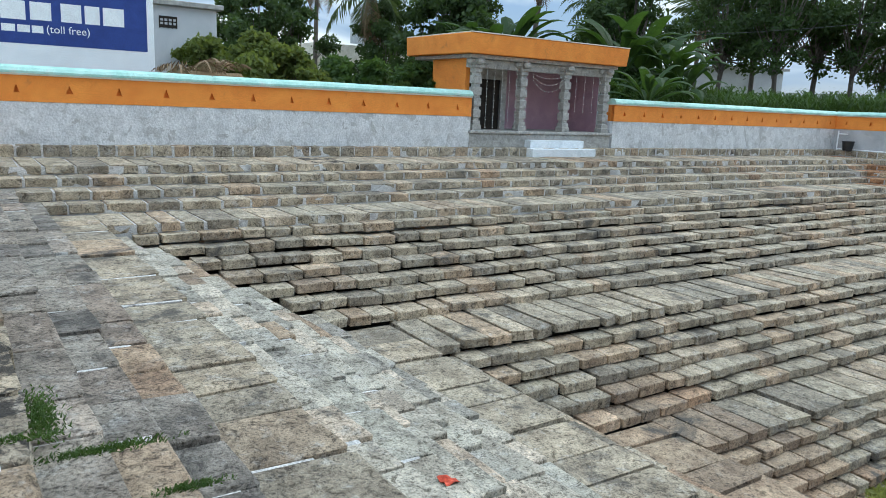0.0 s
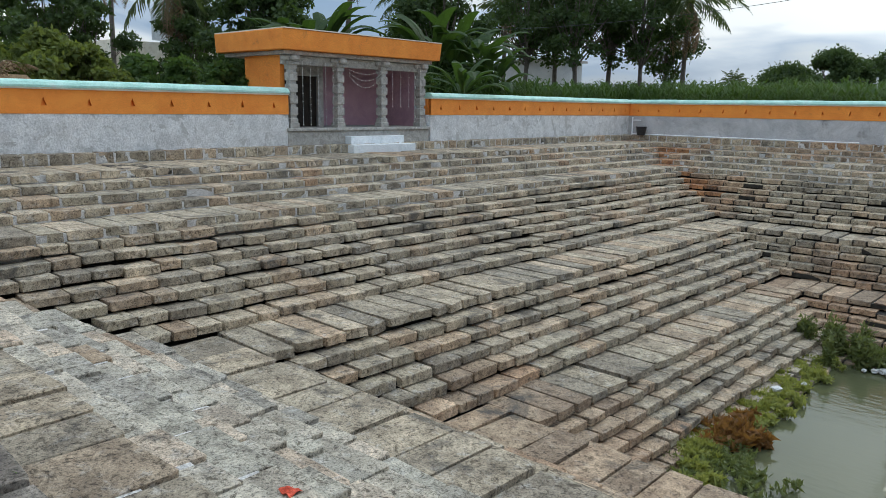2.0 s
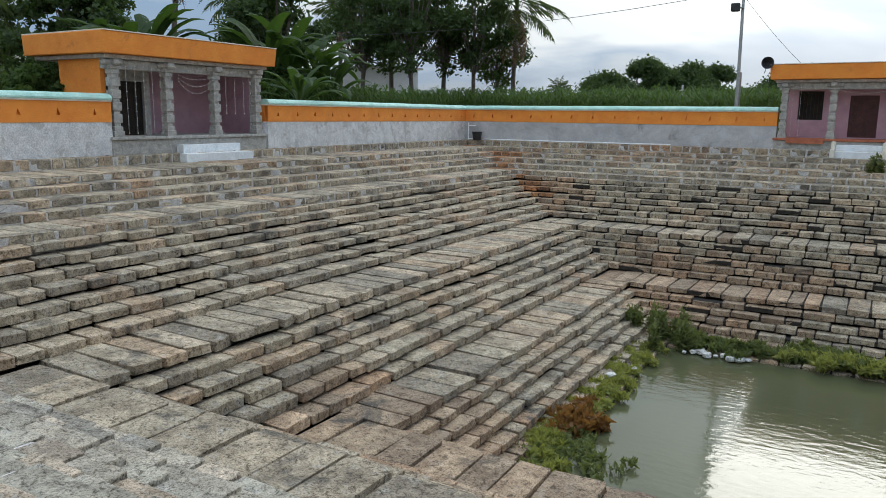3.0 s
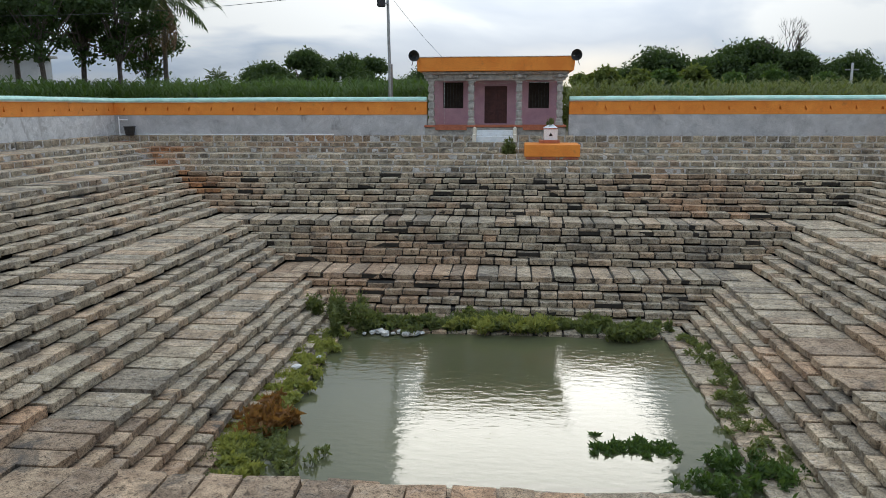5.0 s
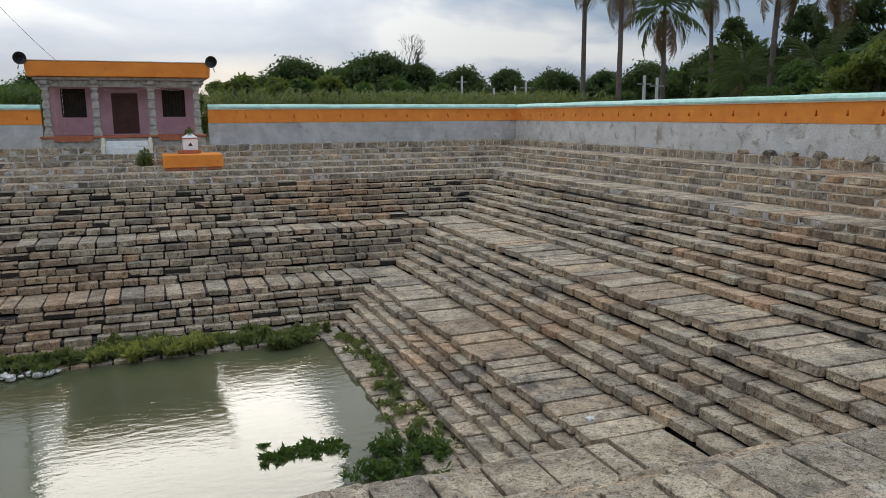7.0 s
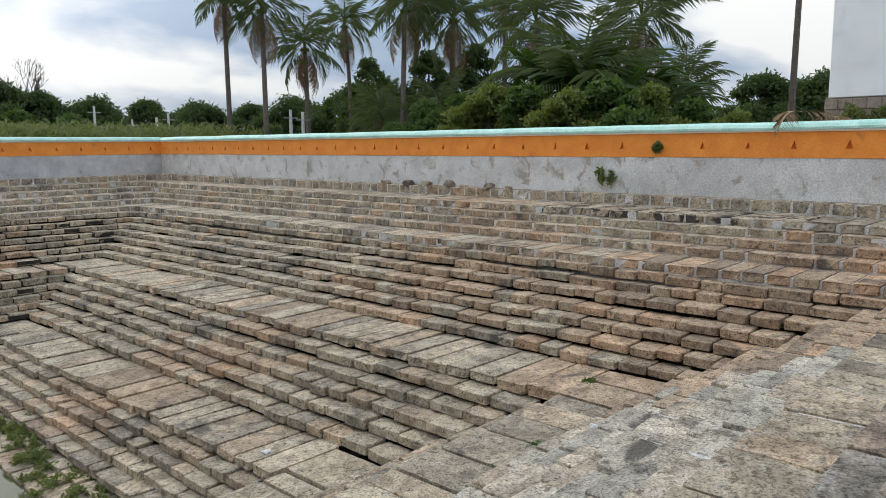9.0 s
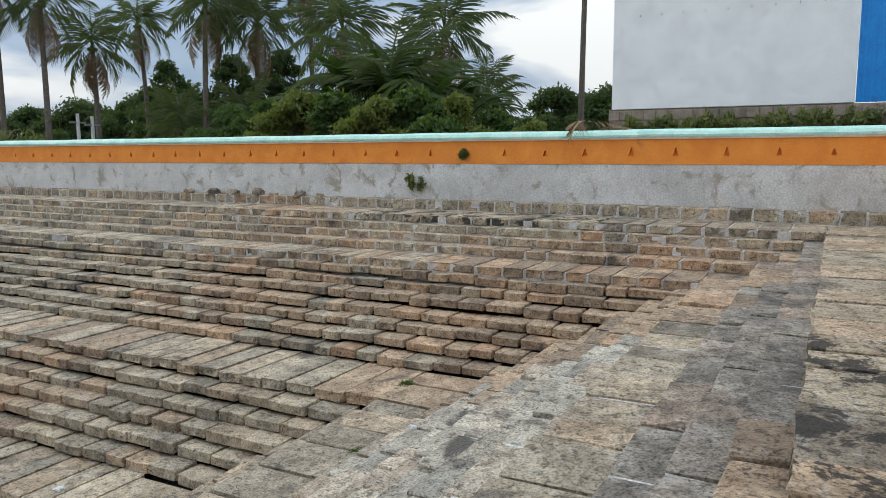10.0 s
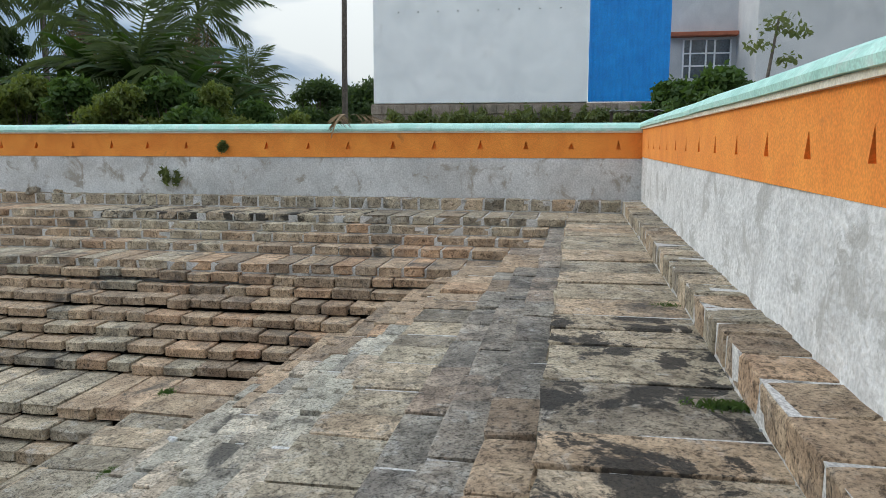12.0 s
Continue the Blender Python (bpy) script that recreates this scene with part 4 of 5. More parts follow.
def plant_tree(name, at, proto, label, scale=1.0, turn=0.0, group="trees"):
    m = Matrix.Translation(at) @ Matrix.Rotation(turn, 4, "Z") @ Matrix.Diagonal((scale, scale, scale, 1))
    root = empty(name, m, label, "tree", group)
    part("trunk", proto[0], None, root)
    part("crown", proto[1], None, root)
    return root


def proto(seed, h, spread, n_blobs, count, leaf, trunk_h, r0, mat):
    bm, V, F = tree_mesh(seed, h, spread, n_blobs, count, leaf, trunk_h, r0)
    me = bpy.data.meshes.new("trunk")
    bm.to_mesh(me)
    bm.free()
    me.materials.append(M_BARK)
    return me, mesh_from("crown", V, F, mat)


BROAD = proto(11, 8.5, 5.0, 40, 26000, 0.20, 2.6, 0.32, M_LEAF)
BROAD2 = proto(12, 8.0, 6.0, 44, 28000, 0.21, 2.2, 0.30, M_LEAF)
TALL = proto(13, 11.5, 3.6, 44, 8000, 0.20, 4.2, 0.22, M_LEAF)
FEATHER = proto(15, 12.0, 2.7, 36, 5600, 0.14, 5.6, 0.17, M_LEAF)
BUSHY_L = proto(24, 5.0, 2.6, 34, 13000, 0.14, 0.8, 0.12, M_LEAF_LIGHT)
BUSHY = proto(14, 5.0, 2.6, 34, 13000, 0.155, 0.8, 0.12, M_LEAF_MID)


def from_eye(az, dist, z=0.2):
    a = radians(az)
    return (dist * math.sin(a), dist * math.cos(a), z)


def place_tree(name, az, dist, el_top, pr, h, label, turn=0.0):
    """Top of the crown at elevation el_top seen from the south steps."""
    want = 1.55 + dist * math.tan(radians(el_top)) - 0.2
    plant_tree(name, from_eye(az, dist), pr, label, want / h, turn)


FAR_L = "distant dark green spreading tree beyond the wall"
for az, dist, el, pr, h in ((-15.6, 92, 4.0, BROAD, 8.6), (-13.0, 98, 3.4, BROAD2, 8.0), (-11.2, 100, 3.5, BROAD, 8.6), (-18.5, 97, 2.9, BROAD2, 8.0), (-6.4, 120, 2.9, BROAD2, 8.0),
                            (7.6, 90, 3.2, BROAD, 8.6), (10.3, 84, 4.3, BROAD2, 8.0), (13.4, 86, 3.9, BROAD, 8.6), (16.4, 82, 4.7, BROAD2, 8.0), (19.5, 80, 4.2, BROAD, 8.6),
                            (22.5, 84, 3.7, BROAD2, 8.0), (26.0, 88, 3.5, BROAD, 8.6), (29.5, 90, 3.2, BROAD2, 8.0), (33, 92, 3.3, BROAD, 8.6), (36.5, 85, 3.6, BROAD2, 8.0), (40, 75, 4.2, BROAD, 8.6), (43, 70, 4.6, BROAD2, 8.0), (47, 66, 4.4, BROAD, 8.6), (51.5, 60, 4.6, BROAD2, 8.0)):
    place_tree("broadleaf_tree", az, dist, el + (-0.55 if 6 < az < 24 else -0.3 if az > 0 else 0.1), pr, h, FAR_L, az * 0.7)
for az, dist, el, pr, h in ((-70.5, 40, 8.5, TALL, 11.5), (-68.3, 42, 7.6, TALL, 11.5), (-72.5, 44, 7.5, TALL, 11.5), (-61, 46, 7.8, TALL, 11.5), (-57, 42, 10.5, TALL, 11.5), (-54.8, 43, 10.8, TALL, 11.5), (-43.2, 42, 10.5, TALL, 11.5), (-44.8, 45, 9.5, TALL, 11.5),
                            (-37.0, 48, 12.6, FEATHER, 12.0), (-34.8, 52, 13.0, FEATHER, 12.0), (-33.1, 47, 12.5, FEATHER, 12.0), (-30.9, 51, 13.2, FEATHER, 12.0), (-28.6, 50, 12.0, FEATHER, 12.0), (-26.6, 54, 8.2, FEATHER, 12.0), (46.5, 52, 7.0, TALL, 11.5), (50, 50, 7.5, TALL, 11.5), (63.5, 46, 5.0, TALL, 11.5), (41.8, 60, 6.5, TALL, 11.5)):
    place_tree("broadleaf_tree", az, dist, el, pr, h, "tall dark leafy tree behind the boundary wall", az)
for az, dist, el in ((-74, 27, 4.2), (-71, 26, 4.8), (-68, 26, 3.9), (-65, 27, 3.3), (-62, 27, 3.1), (-59.5, 26, 3.0), (-46, 32, 3.6), (-43, 34, 2.4), (66, 30, 3.2), (63, 30, 4.4), (60, 29, 4.8), (57, 29, 4.2), (54, 31, 4.5), (51, 33, 4.6), (49, 36, 3.8), (69, 28, 2.4), (46, 40, 3.4), (4.6, 46, 2.5), (6.6, 44, 3.0), (8.6, 46, 2.8), (10.8, 44, 2.7), (12.8, 46, 3.0), (15.2, 48, 2.4), (18, 50, 2.5), (21, 52, 2.3), (97.3, 24, 4.6), (99.8, 22.5, 5.4)):
    place_tree("shrub", az, dist, el, BUSHY_L if az in (-74, -71, -68, 63, 57, 69, 51, 4.6, 6.6, 8.6, 12.8) else BUSHY, 5.0, "bushy green shrub growing behind the wall", az)
place_tree("mango_tree", 70.8, 62, 4.6, BROAD, 8.6, "rounded pale green mango tree in the distance", 1)
place_tree("broadleaf_tree", 74.2, 66, 4.3, BROAD2, 8.0, FAR_L, 2)


def frond(length, arch, leaflets, width, r, dead=False):
    """A palm frond along +x: rachis and drooping leaflets as folded strips."""
    V, F = [], []
    pts = []
    for i in range(leaflets + 1):
        f = i / leaflets
        pts.append(Vector((length * f * (1 - 0.25 * arch * f), 0, length * (0.55 * (1 - arch * 0.4) * f - arch * 0.85 * f * f))))
    for i, p in enumerate(pts[:-1]):
        n = len(V)
        q = pts[i + 1]
        w = 0.035 * (1 - i / leaflets) + 0.008
        V += [p + Vector((0, -w, 0)), p + Vector((0, w, 0)), q + Vector((0, w, 0)), q + Vector((0, -w, 0))]
        F.append((n, n + 1, n + 2, n + 3))
        f = i / leaflets
        if f < 0.12:
            continue
        ll = width * math.sin(math.pi * min(1, 0.25 + f * 0.78)) * r.uniform(0.85, 1.1)
        for s in (-1, 1):
            n = len(V)
            t = Vector((0.55, s * 0.8, -0.35 - 0.5 * r.random())).normalized() * ll
            b = Vector((0.032 * length / 4, 0, 0))
            V += [p - b * 0.3, p + b, p + t * 0.6 + b * 0.7 + Vector((0, 0, 0.02)), p + t + Vector((0, 0, -0.12 * ll))]
            F.append((n, n + 1, n + 2, n + 3))
    return V, F


def palm_crown(seed, n, length, dead_n=4):
    r = random.Random(seed)
    out = []
    for kind, count in (("green", n), ("dry", dead_n)):
        V, F = [], []
        for k in range(count):
            a = k * 2.39996 + r.uniform(-0.2, 0.2)
            tilt = -0.85 + 2.15 * (k / max(n - 1, 1)) if kind == "green" else -1.45 + 0.25 * r.random()
            v, f = frond(length * r.uniform(0.8, 1.1), r.uniform(0.55, 0.95), 26, length * 0.26, r)
            m = Matrix.Rotation(a, 4, "Z") @ Matrix.Rotation(-tilt, 4, "Y")
            o = len(V)
            V += [m @ p for p in v]
            F += [tuple(i + o for i in q) for q in f]
        out.append(mesh_from("crown" if kind == "green" else "dry_fronds", V, F, M_PALM if kind == "green" else M_DEAD))
    return out


CROWNS = [palm_crown(s, 23, 3.7, 6) for s in (3, 4, 5)]
random.seed(5)


def palm(az, dist, el_top, k=0, lean=0.3, r0=0.17, size=1.0):
    x, y, z = from_eye(az, dist)
    h = 1.55 + dist * math.tan(radians(el_top)) - 0.2
    root = empty("coconut_palm", (x, y, z), "tall coconut palm with arching feathery fronds", "palm tree", "coconut palms")
    lx, ly = lean * random.uniform(-1, 1), lean * random.uniform(-1, 1)
    pts = [(lx * f * f * 2, ly * f * f * 2, h * f - 0.2 * (f == 0)) for f in (0, 0.2, 0.4, 0.6, 0.8, 1.0)]
    part("trunk", tube(pts, [r0 * 1.4, r0, r0 * 0.9, r0 * 0.85, r0 * 0.8, r0 * 0.8], 8), M_BARK, root)
    for me, nm in zip(CROWNS[k % 3], ("crown", "dry_fronds")):
        c = part(nm, me, None, root)
        c.matrix_basis = Matrix.Translation(pts[-1]) @ Matrix.Rotation(k * 1.3, 4, "Z") @ Matrix.Diagonal((size, size, size, 1))
    bm = bmesh.new()
    for i in range(7):
        bmesh.ops.create_icosphere(bm, subdivisions=1, radius=0.13, matrix=Matrix.Translation(Vector(pts[-1]) + Vector((0.22 * math.cos(i), 0.22 * math.sin(i), -0.2))))
    part("coconut", bm, M_LEAF_LIGHT, root)


for i, (az, dist, el, size) in enumerate(((31.6, 48, 10.6, 0.8), (34.2, 46, 10.0, 1.0), (37.3, 50, 7.3, 0.95), (40.6, 58, 8.8, 0.95), (44.4, 44, 10.2, 1.0), (45.2, 52, 11.5, 1.0), (48.1, 46, 9.3, 1.05), (52.2, 48, 12.5, 1.0), (72.4, 40, 15.5, 0.9), (43.2, 52, 2.6, 0.9), (64.8, 52, 4.6, 0.95),
                                          (-25.6, 52, 7.6, 1.1), (-62.0, 46, 8.0, 1.1), (-66.5, 50, 10.0, 1.0), (-45, 52, 8.0, 0.9), (-50.5, 44, 11.5, 1.0), (-38.6, 56, 7.2, 0.9), (-5.5, 140, 2.8, 0.9), (-22.0, 52, 1.9, 0.35))):
    palm(az, dist, el, i, size=size * 1.15)


def banana_mesh(seed, h, n):
    r = random.Random(seed)
    V, F = [], []
    for k in range(n):
        a, ln, up = k * 2.4 + r.uniform(-0.3, 0.3), h * r.uniform(0.42, 0.6), r.uniform(0.55, 1.35)
        base = Vector((0.08 * math.cos(a), 0.08 * math.sin(a), h * r.uniform(0.35, 0.5)))
        prev = None
        for i in range(13):
            f = i / 12
            ang = up - 1.5 * f * f * r.uniform(0.9, 1.1)
            p = base if prev is None else prev[3] + Vector((math.cos(a) * math.cos(ang), math.sin(a) * math.cos(ang), math.sin(ang))) * ln / 12
            w = 0.165 * h / 4 * math.sin(math.pi * min(1, max(0.02, (f - 0.15) / 0.85))) ** 0.7 + 0.015
            side = Vector((-math.sin(a), math.cos(a), 0)) * w
            dz = Vector((0, 0, -0.35 * w))
            cur = (p - side + dz, p, p + side + dz, p)
            if prev is not None:
                n0 = len(V)
                gap = 0.93 if i % 3 else 1.0
                V += [prev[0], prev[1], prev[2], cur[0], cur[1], cur[2]]
                V[n0 + 3] = V[n0 + 3].lerp(V[n0], 1 - gap)
                F += [(n0, n0 + 1, n0 + 4, n0 + 3), (n0 + 1, n0 + 2, n0 + 5, n0 + 4)]
            prev = cur
    return mesh_from("leaves", V, F, M_BANANA)


BAN = [banana_mesh(s, 4.0, 15) for s in (1, 2, 3)]


def banana(az, dist, el_top, k):
    h = 1.55 + dist * math.tan(radians(el_top)) - 0.2
    s = h / 4.0
    root = empty("banana_plant", Matrix.Translation(from_eye(az, dist)) @ Matrix.Rotation(k, 4, "Z") @ Matrix.Diagonal((s, s, s, 1)), "leafy banana plant with broad torn leaves", "banana plant", "banana plants")
    part("stem", tube([(0, 0, -0.1), (0.02, 0, 1.0), (0, 0.02, 2.1)], [0.15, 0.12, 0.07], 8), M_LEAF_MID, root)
    part("leaves", BAN[k % 3], None, root)


for k, (az, dist, el) in enumerate(((-40.6, 36, 8.0), (-42.3, 37, 9.6), (-44.0, 36, 8.8), (-39.2, 35, 6.2), (-41.6, 31, 5.6), (-52, 38, 9.0), (-53.5, 38, 9.0), (-54.8, 40, 8.6), (55, 36, 9.0), (57, 35, 10.0), (59.5, 36, 10.5), (61.5, 36, 9.0), (63.4, 36, 7.2), (53, 37, 8.0), (58.2, 34, 8.0), (60.6, 34, 7.4))):
    banana(az, dist, el, k)
for i, (az, dist, el, size) in enumerate(((55.0, 37, 9.0, 1.25), (61.5, 39, 9.0, 1.25), (57.4, 34, 4.0, 1.6), (64.6, 40, 2.6, 1.0), (47.5, 44, 2.0, 1.15), (43.6, 46, 1.6, 1.0))):
    palm(az, dist, el, i, size=size)


def bare_tree():
    r = random.Random(21)
    root = empty("bare_tree", from_eye(18.6, 80), "leafless grey tree among the green crowns", "tree")
    bm = bmesh.new()

    def grow(p, d, ln, rad, depth):
        q = p + d * ln
        tube([p, p.lerp(q, 0.5) + Vector((r.uniform(-0.1, 0.1), 0, 0)) * ln, q], [rad, rad * 0.8, rad * 0.6], 4, bm)
        if depth:
            for _ in range(3):
                grow(q, (d + Vector((r.uniform(-0.6, 0.6), r.uniform(-0.6, 0.6), r.uniform(0.0, 0.35)))).normalized(), ln * r.uniform(0.62, 0.8), rad * 0.58, depth - 1)
    grow(Vector((0, 0, 0)), Vector((0, 0, 1)), 2.9, 0.22, 5)
    part("trunk", bm, M_BARK, root)


bare_tree()


def crop_field(name, x0, x1, y0, y1, n, h0, h1, mat, label, seed):
    """Standing maize-like crop as arching leaf blades."""
    r = np.random.default_rng(seed)
    V, F = [], []
    for i in range(n):
        x, y, h = r.uniform(x0, x1), r.uniform(y0, y1), r.uniform(h0, h1)
        for k in range(7):
            a, zb = r.uniform(0, 6.28), h * r.uniform(0.55, 0.95)
            ca, sa = math.cos(a), math.sin(a)
            l = r.uniform(0.35, 0.6)
            n0 = len(V)
            wx, wy = -sa * 0.03, ca * 0.03
            V += [(x - wx, y - wy, 0.2 + zb), (x + wx, y + wy, 0.2 + zb), (x + ca * l * 0.55 + wx, y + sa * l * 0.55 + wy, 0.2 + zb + l * 0.5), (x + ca * l * 0.55 - wx, y + sa * l * 0.55 - wy, 0.2 + zb + l * 0.5), (x + ca * l, y + sa * l, 0.2 + zb + l * 0.22)]
            F += [(n0, n0 + 1, n0 + 2, n0 + 3), (n0 + 3, n0 + 2, n0 + 4)]
        n0 = len(V)
        V += [(x - 0.015, y, 0.2), (x + 0.015, y, 0.2), (x, y, 0.2 + h * 1.08)]
        F.append((n0, n0 + 1, n0 + 2))
    tagged(part(name, mesh_from(name, V, F, mat), None), label, "crop", kind="stuff")


crop_field("maize_crop", -24, -4.6, 38, 52, 2600, 2.3, 3.0, M_LEAF_MID, "dense green maize crop behind the wall", 31)
crop_field("maize_crop", 2.8, 26, 38, 54, 2400, 2.1, 2.8, M_WEED, "dense green maize crop behind the wall", 32)
crop_field("maize_crop", -31, -21, 24, 44, 1800, 2.2, 2.8, M_LEAF_MID, "dense green maize crop behind the wall", 33)


def weed_patch(name, spots, mat, label, leaf, seed, density=900):
    """Low leafy growth over spots (x, y, z, rx, ry, h)."""
    rs = random.Random(seed)
    blobs = []
    for x, y, z, rx, ry, h in spots:
        for _ in range(9):
            s = rs.uniform(0.12, 0.42)
            blobs.append((x + rs.gauss(0, 0.75) * rx, y + rs.gauss(0, 0.75) * ry, z + h * rs.uniform(0.02, 0.35), rx * s, ry * s, h * rs.uniform(0.12, 0.4)))
    V, F = leaf_cloud(blobs, density * len(spots), leaf, seed, 3.2, -0.5)
    ob = part(name, mesh_from(name, V, F, mat), None)
    return tagged(ob, label, "weeds", kind="stuff")


rw = random.Random(77)
xw, xe, ys_, yn = lastc[1], lastc[2], lastc[3], lastc[4]
weed_patch("bank_weeds", [(xw - 0.35 + rw.uniform(-0.3, 0.3), yn - 0.4 - 0.48 * k, -4.44, 0.40, 0.45, rw.uniform(0.10, 0.26)) for k in range(17)], M_WEED_Y, "yellow-green creeping weeds on the water's edge", 0.060, 41)
weed_patch("bank_weeds", [(-4.2 + 0.48 * k, yn + 0.4 + rw.uniform(-0.2, 0.3), -4.36, 0.5, 0.35, rw.uniform(0.15, 0.4)) for k in range(17)], M_WEED, "green creeping weeds at the foot of the steps", 0.075, 42)
weed_patch("bank_weeds", [(-1.0 + 0.44 * k, yn + 0.35, -4.32, 0.45, 0.3, 0.3) for k in range(5)], M_WEED_Y, "yellow-green creeping weeds at the foot of the steps", 0.075, 43)
weed_patch("rusty_weeds", [(xw - 0.2, 12.9 + 0.35 * k, -4.44, 0.4, 0.4, 0.4) for k in range(3)], M_LEAF_RUST, "rust-brown dying weeds by the water", 0.08, 44, 600)
weed_patch("bank_weeds", [(xe + 0.45 + rw.uniform(-0.2, 0.4), yn - 0.35 - 0.65 * k, -4.36, 0.3, 0.35, rw.uniform(0.1, 0.4)) for k in range(12)], M_WEED, "green weeds among the lowest steps", 0.040, 45, 330)
weed_patch("reeds", [(xw - 0.5, yn + 0.1, -4.40, 0.6, 0.6, 1.5), (xw + 0.2, yn + 0.5, -4.40, 0.5, 0.4, 1.2)], M_WEED, "tall feathery reeds in the corner of the pond", 0.05, 46, 2600)
weed_patch("floating_weed", [(1.70 + 0.19 * k, 12.80 + 0.08 * (k % 3), WATER_Z - 0.01, 0.26, 0.22, 0.03) for k in range(6)], M_LEAF_MID, "floating mat of green water weed", 0.06, 47, 260)
weed_patch("bank_weeds", [(xw + 0.3 + rw.uniform(-0.6, 0.9), 11.45 + rw.uniform(-0.35, 0.8), -4.44, 0.4, 0.4, 0.20) for k in range(7)], M_WEED, "green weeds at the pond corner", 0.042, 48, 260)
weed_patch("bank_weeds", [(xe - 0.2 + rw.uniform(-0.7, 0.8), 11.6 + rw.uniform(-0.35, 1.1), -4.44, 0.35, 0.35, 0.4) for k in range(7)], M_LEAF_MID, "green weeds at the pond corner", 0.042, 49, 330)
weed_patch("marigold_hedge", [(25.3, -2.6 + 0.6 * k + rw.uniform(-0.2, 0.2), 2.15, 0.40, rw.uniform(0.25, 0.5), rw.uniform(0.55, 0.95)) for k in range(16)], M_WEED, "low flowering hedge along the plinth", 0.07, 50, 700)

# ---- small things ----


def grass_tuft(x, y, z, rx, ry, h, n, seed, label="small tuft of green grass between the stones"):
    r = np.random.default_rng(seed)
    V, F = [], []
    for i in range(n):
        px, py = x + r.normal() * rx * 0.32, y + r.normal() * ry * 0.32
        a, hh, l = r.uniform(0, 6.28), h * r.uniform(0.2, 0.5), h * r.uniform(0.2, 0.5)
        ca, sa = math.cos(a), math.sin(a)
        n0 = len(V)
        V += [(px - sa * 0.006, py + ca * 0.006, z), (px + sa * 0.006, py - ca * 0.006, z), (px + ca * l * 0.4, py + sa * l * 0.4, z + hh * 0.7), (px + ca * l, py + sa * l, z + hh)]
        F += [(n0, n0 + 1, n0 + 2), (n0 + 2, n0 + 1, n0 + 3)]
    tagged(part("grass_tuft", mesh_from("grass_tuft", V, F, M_LEAF_MID), None), label, "grass", kind="stuff")


for i, g in enumerate(((-3.95, 0.20, -0.10, 0.55, 0.12, 0.07, 620), (-3.62, 0.42, -0.19, 0.07, 0.45, 0.07, 620), (-3.5, 0.0, 0.0, 0.07, 0.30, 0.06, 300), (-3.4, 0.80, -0.37, 0.06, 0.25, 0.06, 300), (4.4, -0.98, 0.0, 0.10, 0.30, 0.10, 420), (7.2, -0.95, 0.0, 0.14, 0.2, 0.08, 160),
                       (7.2, 5.2, -2.22, 0.35, 0.08, 0.08, 260), (9.9, 6.0, -2.22, 0.2, 0.15, 0.12, 220), (-1.7, 2.15, -0.75, 0.4, 0.05, 0.07, 200), (-2.6, 3.3, -1.30, 0.3, 0.06, 0.07, 160), (2.7, 0.86, -0.38, 0.05, 0.3, 0.08, 160))):
    grass_tuft(*g, 60 + i)
weed_patch("wall_weed", [(17.28, 10.05, 0.62, 0.10, 0.22, 0.5)], M_WEED, "small weed rooted in the wall face", 0.05, 81, 260)
weed_patch("wall_weed", [(17.28, 8.65, 1.42, 0.07, 0.12, 0.3)], M_WEED, "small weed sprouting from a lamp niche", 0.05, 82, 200)
weed_patch("step_shrub", [(-0.25, 31.3, -0.40, 0.30, 0.2, 1.0)], M_WEED, "small shrub sprouting from the steps", 0.06, 83, 700)
weed_patch("pedestal_plant", [(1.42, 32.1, 0.82, 0.12, 0.12, 0.5)], M_WEED, "little basil plant on the shrine pedestal", 0.04, 84, 300)


def rubble(name, spots, label, mat, seed, cat="rubble"):
    r = random.Random(seed)
    for x, y, z, s in spots:
        bm = bmesh.new()
        bmesh.ops.create_icosphere(bm, subdivisions=2, radius=1)
        o = Vector((r.uniform(0, 9), r.uniform(0, 9), r.uniform(0, 9)))
        k = [s * r.uniform(0.7, 1.2), s * r.uniform(0.7, 1.2), s * r.uniform(0.4, 0.7)]
        for v in bm.verts:
            d = 1 + 0.35 * noise.noise(v.co * 1.3 + o)
            v.co = Vector([max(-0.75, min(0.75, q)) * d * kk for q, kk in zip(v.co, k)])
        ob = part(name, bm, mat)
        ob.matrix_world = Matrix.Translation((x, y, z + k[2] * 0.5)) @ Matrix.Rotation(r.uniform(0, 6), 4, "Z")
        tagged(ob, label, cat, "scattered " + cat)


rubble("loose_stone", [(17.1, 17.3, 0.26, 0.20), (17.1, 16.5, 0.26, 0.22), (17.1, 15.5, 0.26, 0.23), (17.12, 14.9, 0.26, 0.17), (17.1, 13.9, 0.25, 0.2), (17.12, 18.4, 0.26, 0.17), (17.12, 13.2, 0.26, 0.15), (-0.93, 31.6, -0.37, 0.20), (-1.2, 31.5, -0.37, 0.16)], "loose grey stone lying on the ledge", M_STONE, 5)
rubble("pale_rock", [(-4.95, 15.9, -4.38, 0.17), (-4.6, 16.7, -4.38, 0.12), (6.4, 9.95, -3.42, 0.08), (7.0, 4.2, -1.66, 0.06)], "small pale rock among the weeds", M_LITTER, 6, "rocks")
rubble("litter_scrap", [(-4.0 + 0.19 * i, 19.0 + 0.10 * (i % 3), -4.46, 0.09 + 0.03 * (i % 4)) for i in range(9)], "crumpled pale plastic litter on the bank", M_LITTER, 7, "litter")
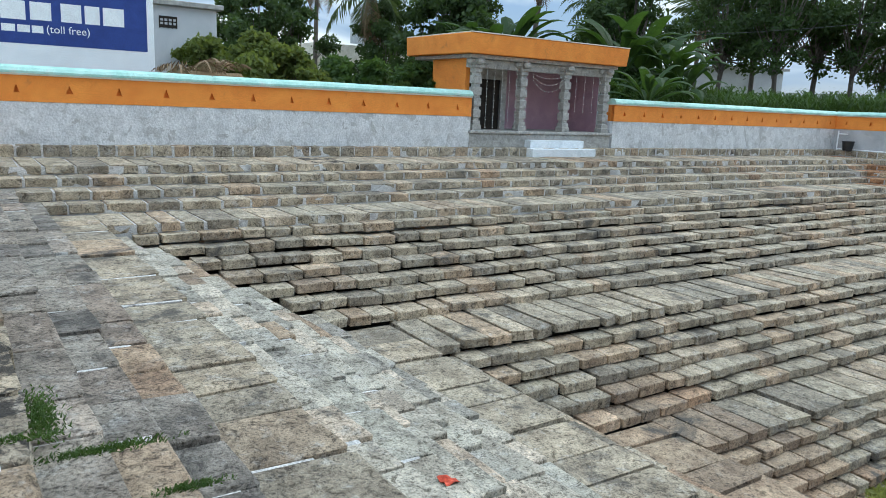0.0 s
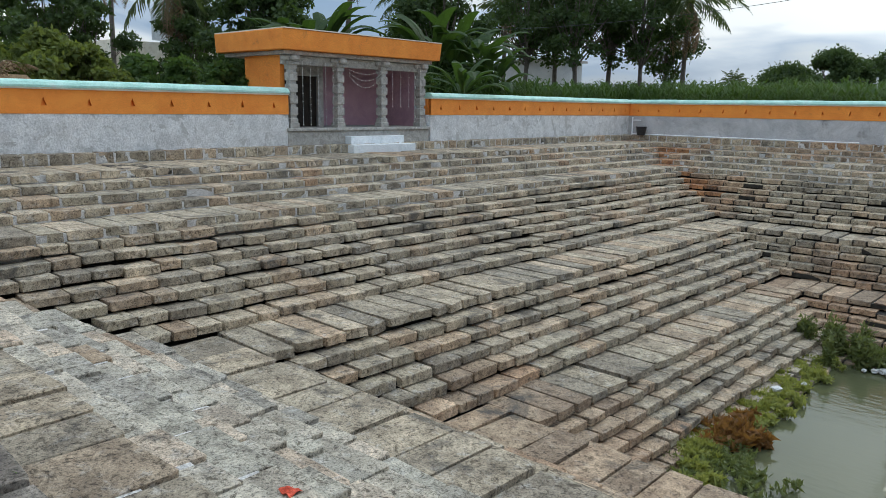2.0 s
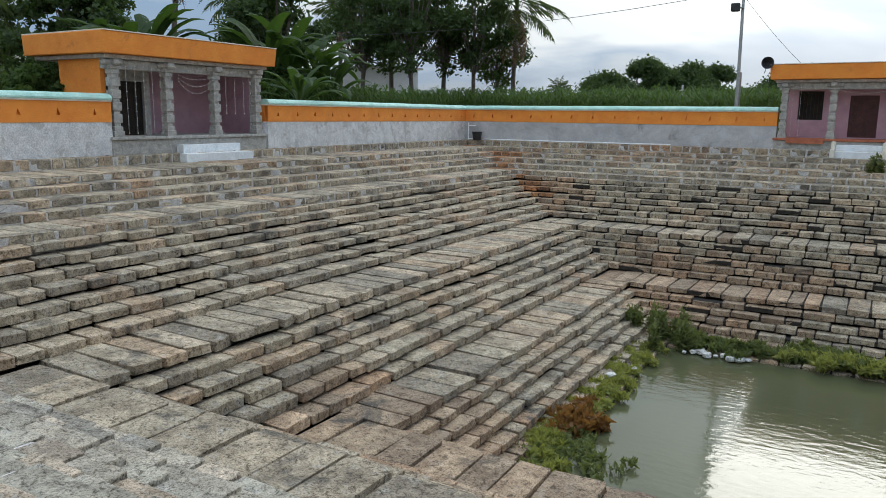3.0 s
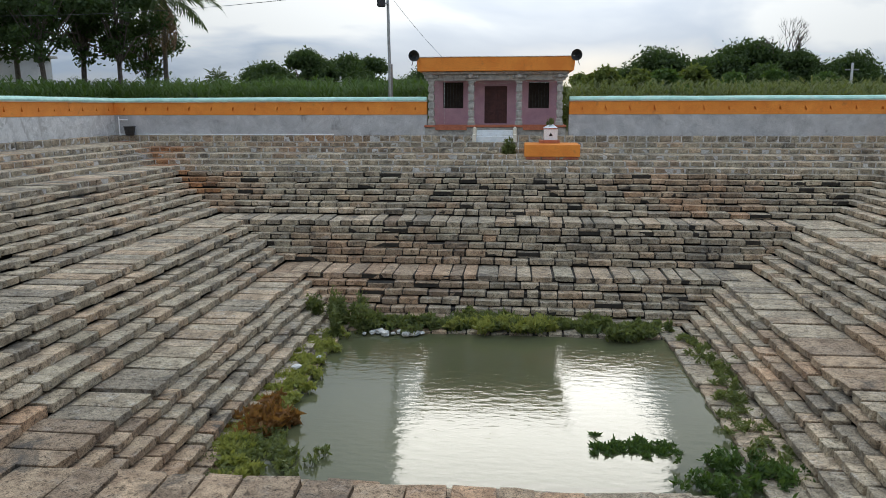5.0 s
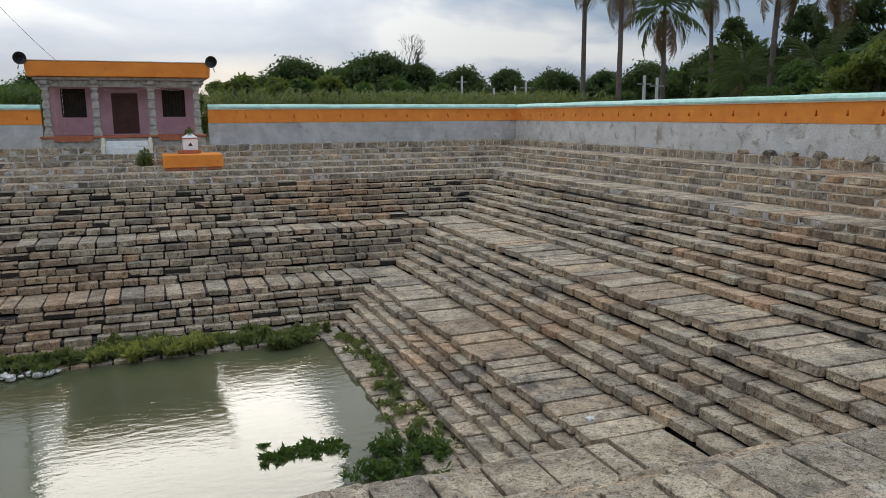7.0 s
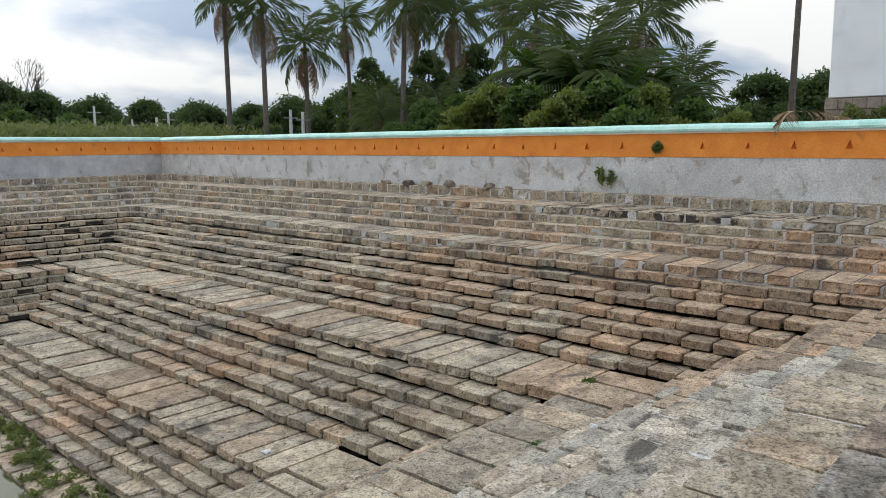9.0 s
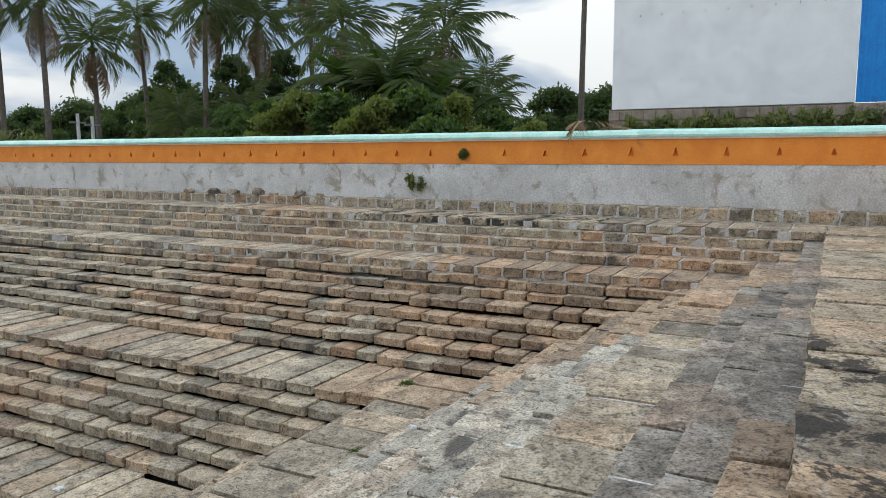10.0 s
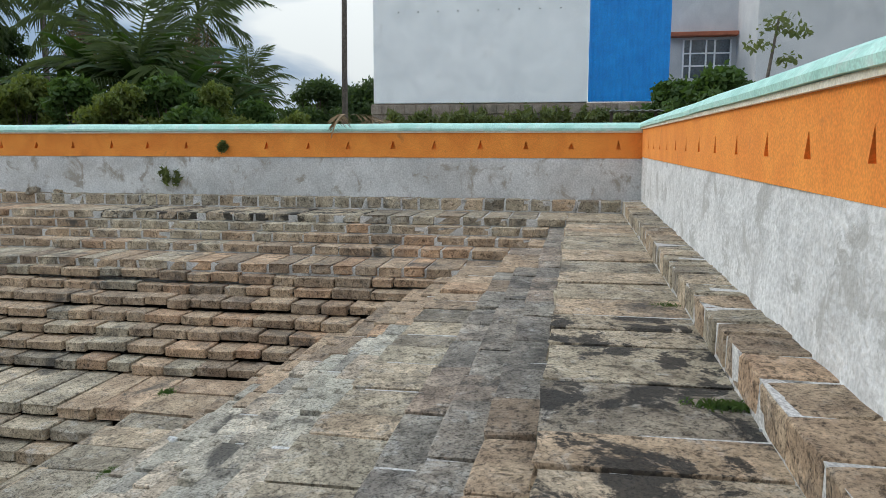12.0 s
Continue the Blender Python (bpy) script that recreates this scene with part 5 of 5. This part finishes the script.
rubble("pebble", [(4.07, -1.09, 0.0, 0.028), (-2.5, 1.8, -0.74, 0.04), (-1.8, 1.35, -0.74, 0.03), (-2.95, 1.05, -0.55, 0.035)], "small pale pebble on the paving", M_LITTER, 8, "pebbles")
rag = bmesh.new()
bmesh.ops.create_grid(rag, x_segments=10, y_segments=10, size=0.06)
for v in rag.verts:
    v.co.z = 0.03 + 0.05 * noise.noise(v.co * 14 + Vector((3, 1, 0)))
bmesh.ops.solidify(rag, geom=rag.faces[:], thickness=0.004)
rag_ob = part("red_rag", rag, material("faded_red_cloth", (0.45, 0.05, 0.025), (0.70, 0.12, 0.06), 20, 0.9, 0.2, 80))
rag_ob.matrix_world = Matrix.Translation((-3.92, 2.70, -1.10))
tagged(rag_ob, "crumpled faded red rag on the steps", "rag")
bucket = empty("plastic_bucket", (-18.3, 34.1, LEDGE_Z), "dark grey plastic bucket by the wall corner", "bucket")
part("bucket_body", tube([(0, 0, 0), (0, 0, 0.40)], [0.20, 0.26], 16), M_BLACK, bucket)
part("rim", tube([(0, 0, 0.40), (0, 0, 0.43)], [0.28, 0.28], 16), M_BLACK, bucket)
pipe = empty("water_pipe", (-19.0, 34.45, 0), "white plastic water pipe along the corner", "pipe")
part("riser_pipe", tube([(0, 0, 0.27), (0, 0, 1.15)], 0.03, 8), M_WHITE, pipe)
part("branch_pipe", tube([(0, 0, 1.0), (0.45, 0, 1.0)], 0.025, 8), M_WHITE, pipe)
part("ground_pipe", tube([(0, 0, 0.31), (2.0, -0.02, 0.31), (10.5, -0.05, 0.31)], 0.03, 8), M_WHITE, pipe)

# papaya sapling, dry palm debris and sheet roof outside the east wall
pap = empty("papaya_sapling", (21, -4.75, 0.2), "thin papaya sapling beside the house", "tree")
part("trunk", tube([(0, 0, 0), (0.05, -0.1, 2.6), (0, -0.35, 4.6)], [0.07, 0.05, 0.03], 7), M_BARK, pap)
V, F = leaf_cloud([(0, -0.4, 4.4, 0.35, 0.5, 0.25), (0, 0.1, 3.9, 0.3, 0.35, 0.15), (0, -0.6, 3.5, 0.3, 0.3, 0.15), (0, -0.9, 4.2, 0.3, 0.3, 0.15)], 240, 0.085, 91)
part("crown", mesh_from("crown", V, F, M_WEED), None, pap)


def dry_fronds(at, n, seed, spread, label):
    r = random.Random(seed)
    V, F = [], []
    for k in range(n):
        v, f = frond(r.uniform(1.2, 2.2), 0.5, 14, 0.35, r)
        m = Matrix.Translation((r.uniform(-0.3, 0.3), r.uniform(-spread, spread), r.uniform(0, 0.25))) @ Matrix.Rotation(r.uniform(0, 6.28), 4, "Z") @ Matrix.Rotation(r.uniform(0, 0.4), 4, "Y")
        o = len(V)
        V += [m @ p for p in v]
        F += [tuple(i + o for i in q) for q in f]
    ob = part("dry_palm_debris", mesh_from("dry_palm_debris", V, F, M_DEAD))
    ob.location = at
    tagged(ob, label, "debris", kind="stuff")


dry_fronds((17.75, 5.1, 2.02), 7, 3, 0.5, "dry palm fronds lying over the wall top")
dry_fronds((-21.0, 5.9, 2.2), 16, 4, 0.8, "heap of dry palm fronds behind the wall")
heap = part("dry_heap", box((-21.6, 4.9, 0.2), (-20.3, 6.9, 2.15), 0.2), M_DEAD)
tagged(heap, "stacked dry palm leaves under the frond heap", "heap")
srf = empty("sheet_roof", (21.2, -1.6, 0.2), "rusty corrugated sheet lean-to roof", "roof")
bm = bmesh.new()
for k in range(14):
    box((-0.5, -0.7 + k * 0.1, 2.22 + 0.018 * (k % 2)), (0.7, -0.6 + k * 0.1, 2.24 + 0.018 * (k % 2)), bm=bm)
part("sheet", bm, M_METAL, srf)
for yy in (-0.6, 0.6):
    part("post", box((0.3, yy, 0), (0.38, yy + 0.08, 2.22)), M_BARK, srf)

# ---- the four flights of steps ----
for sd in ("south", "west", "east", "north"):
    steps(sd)
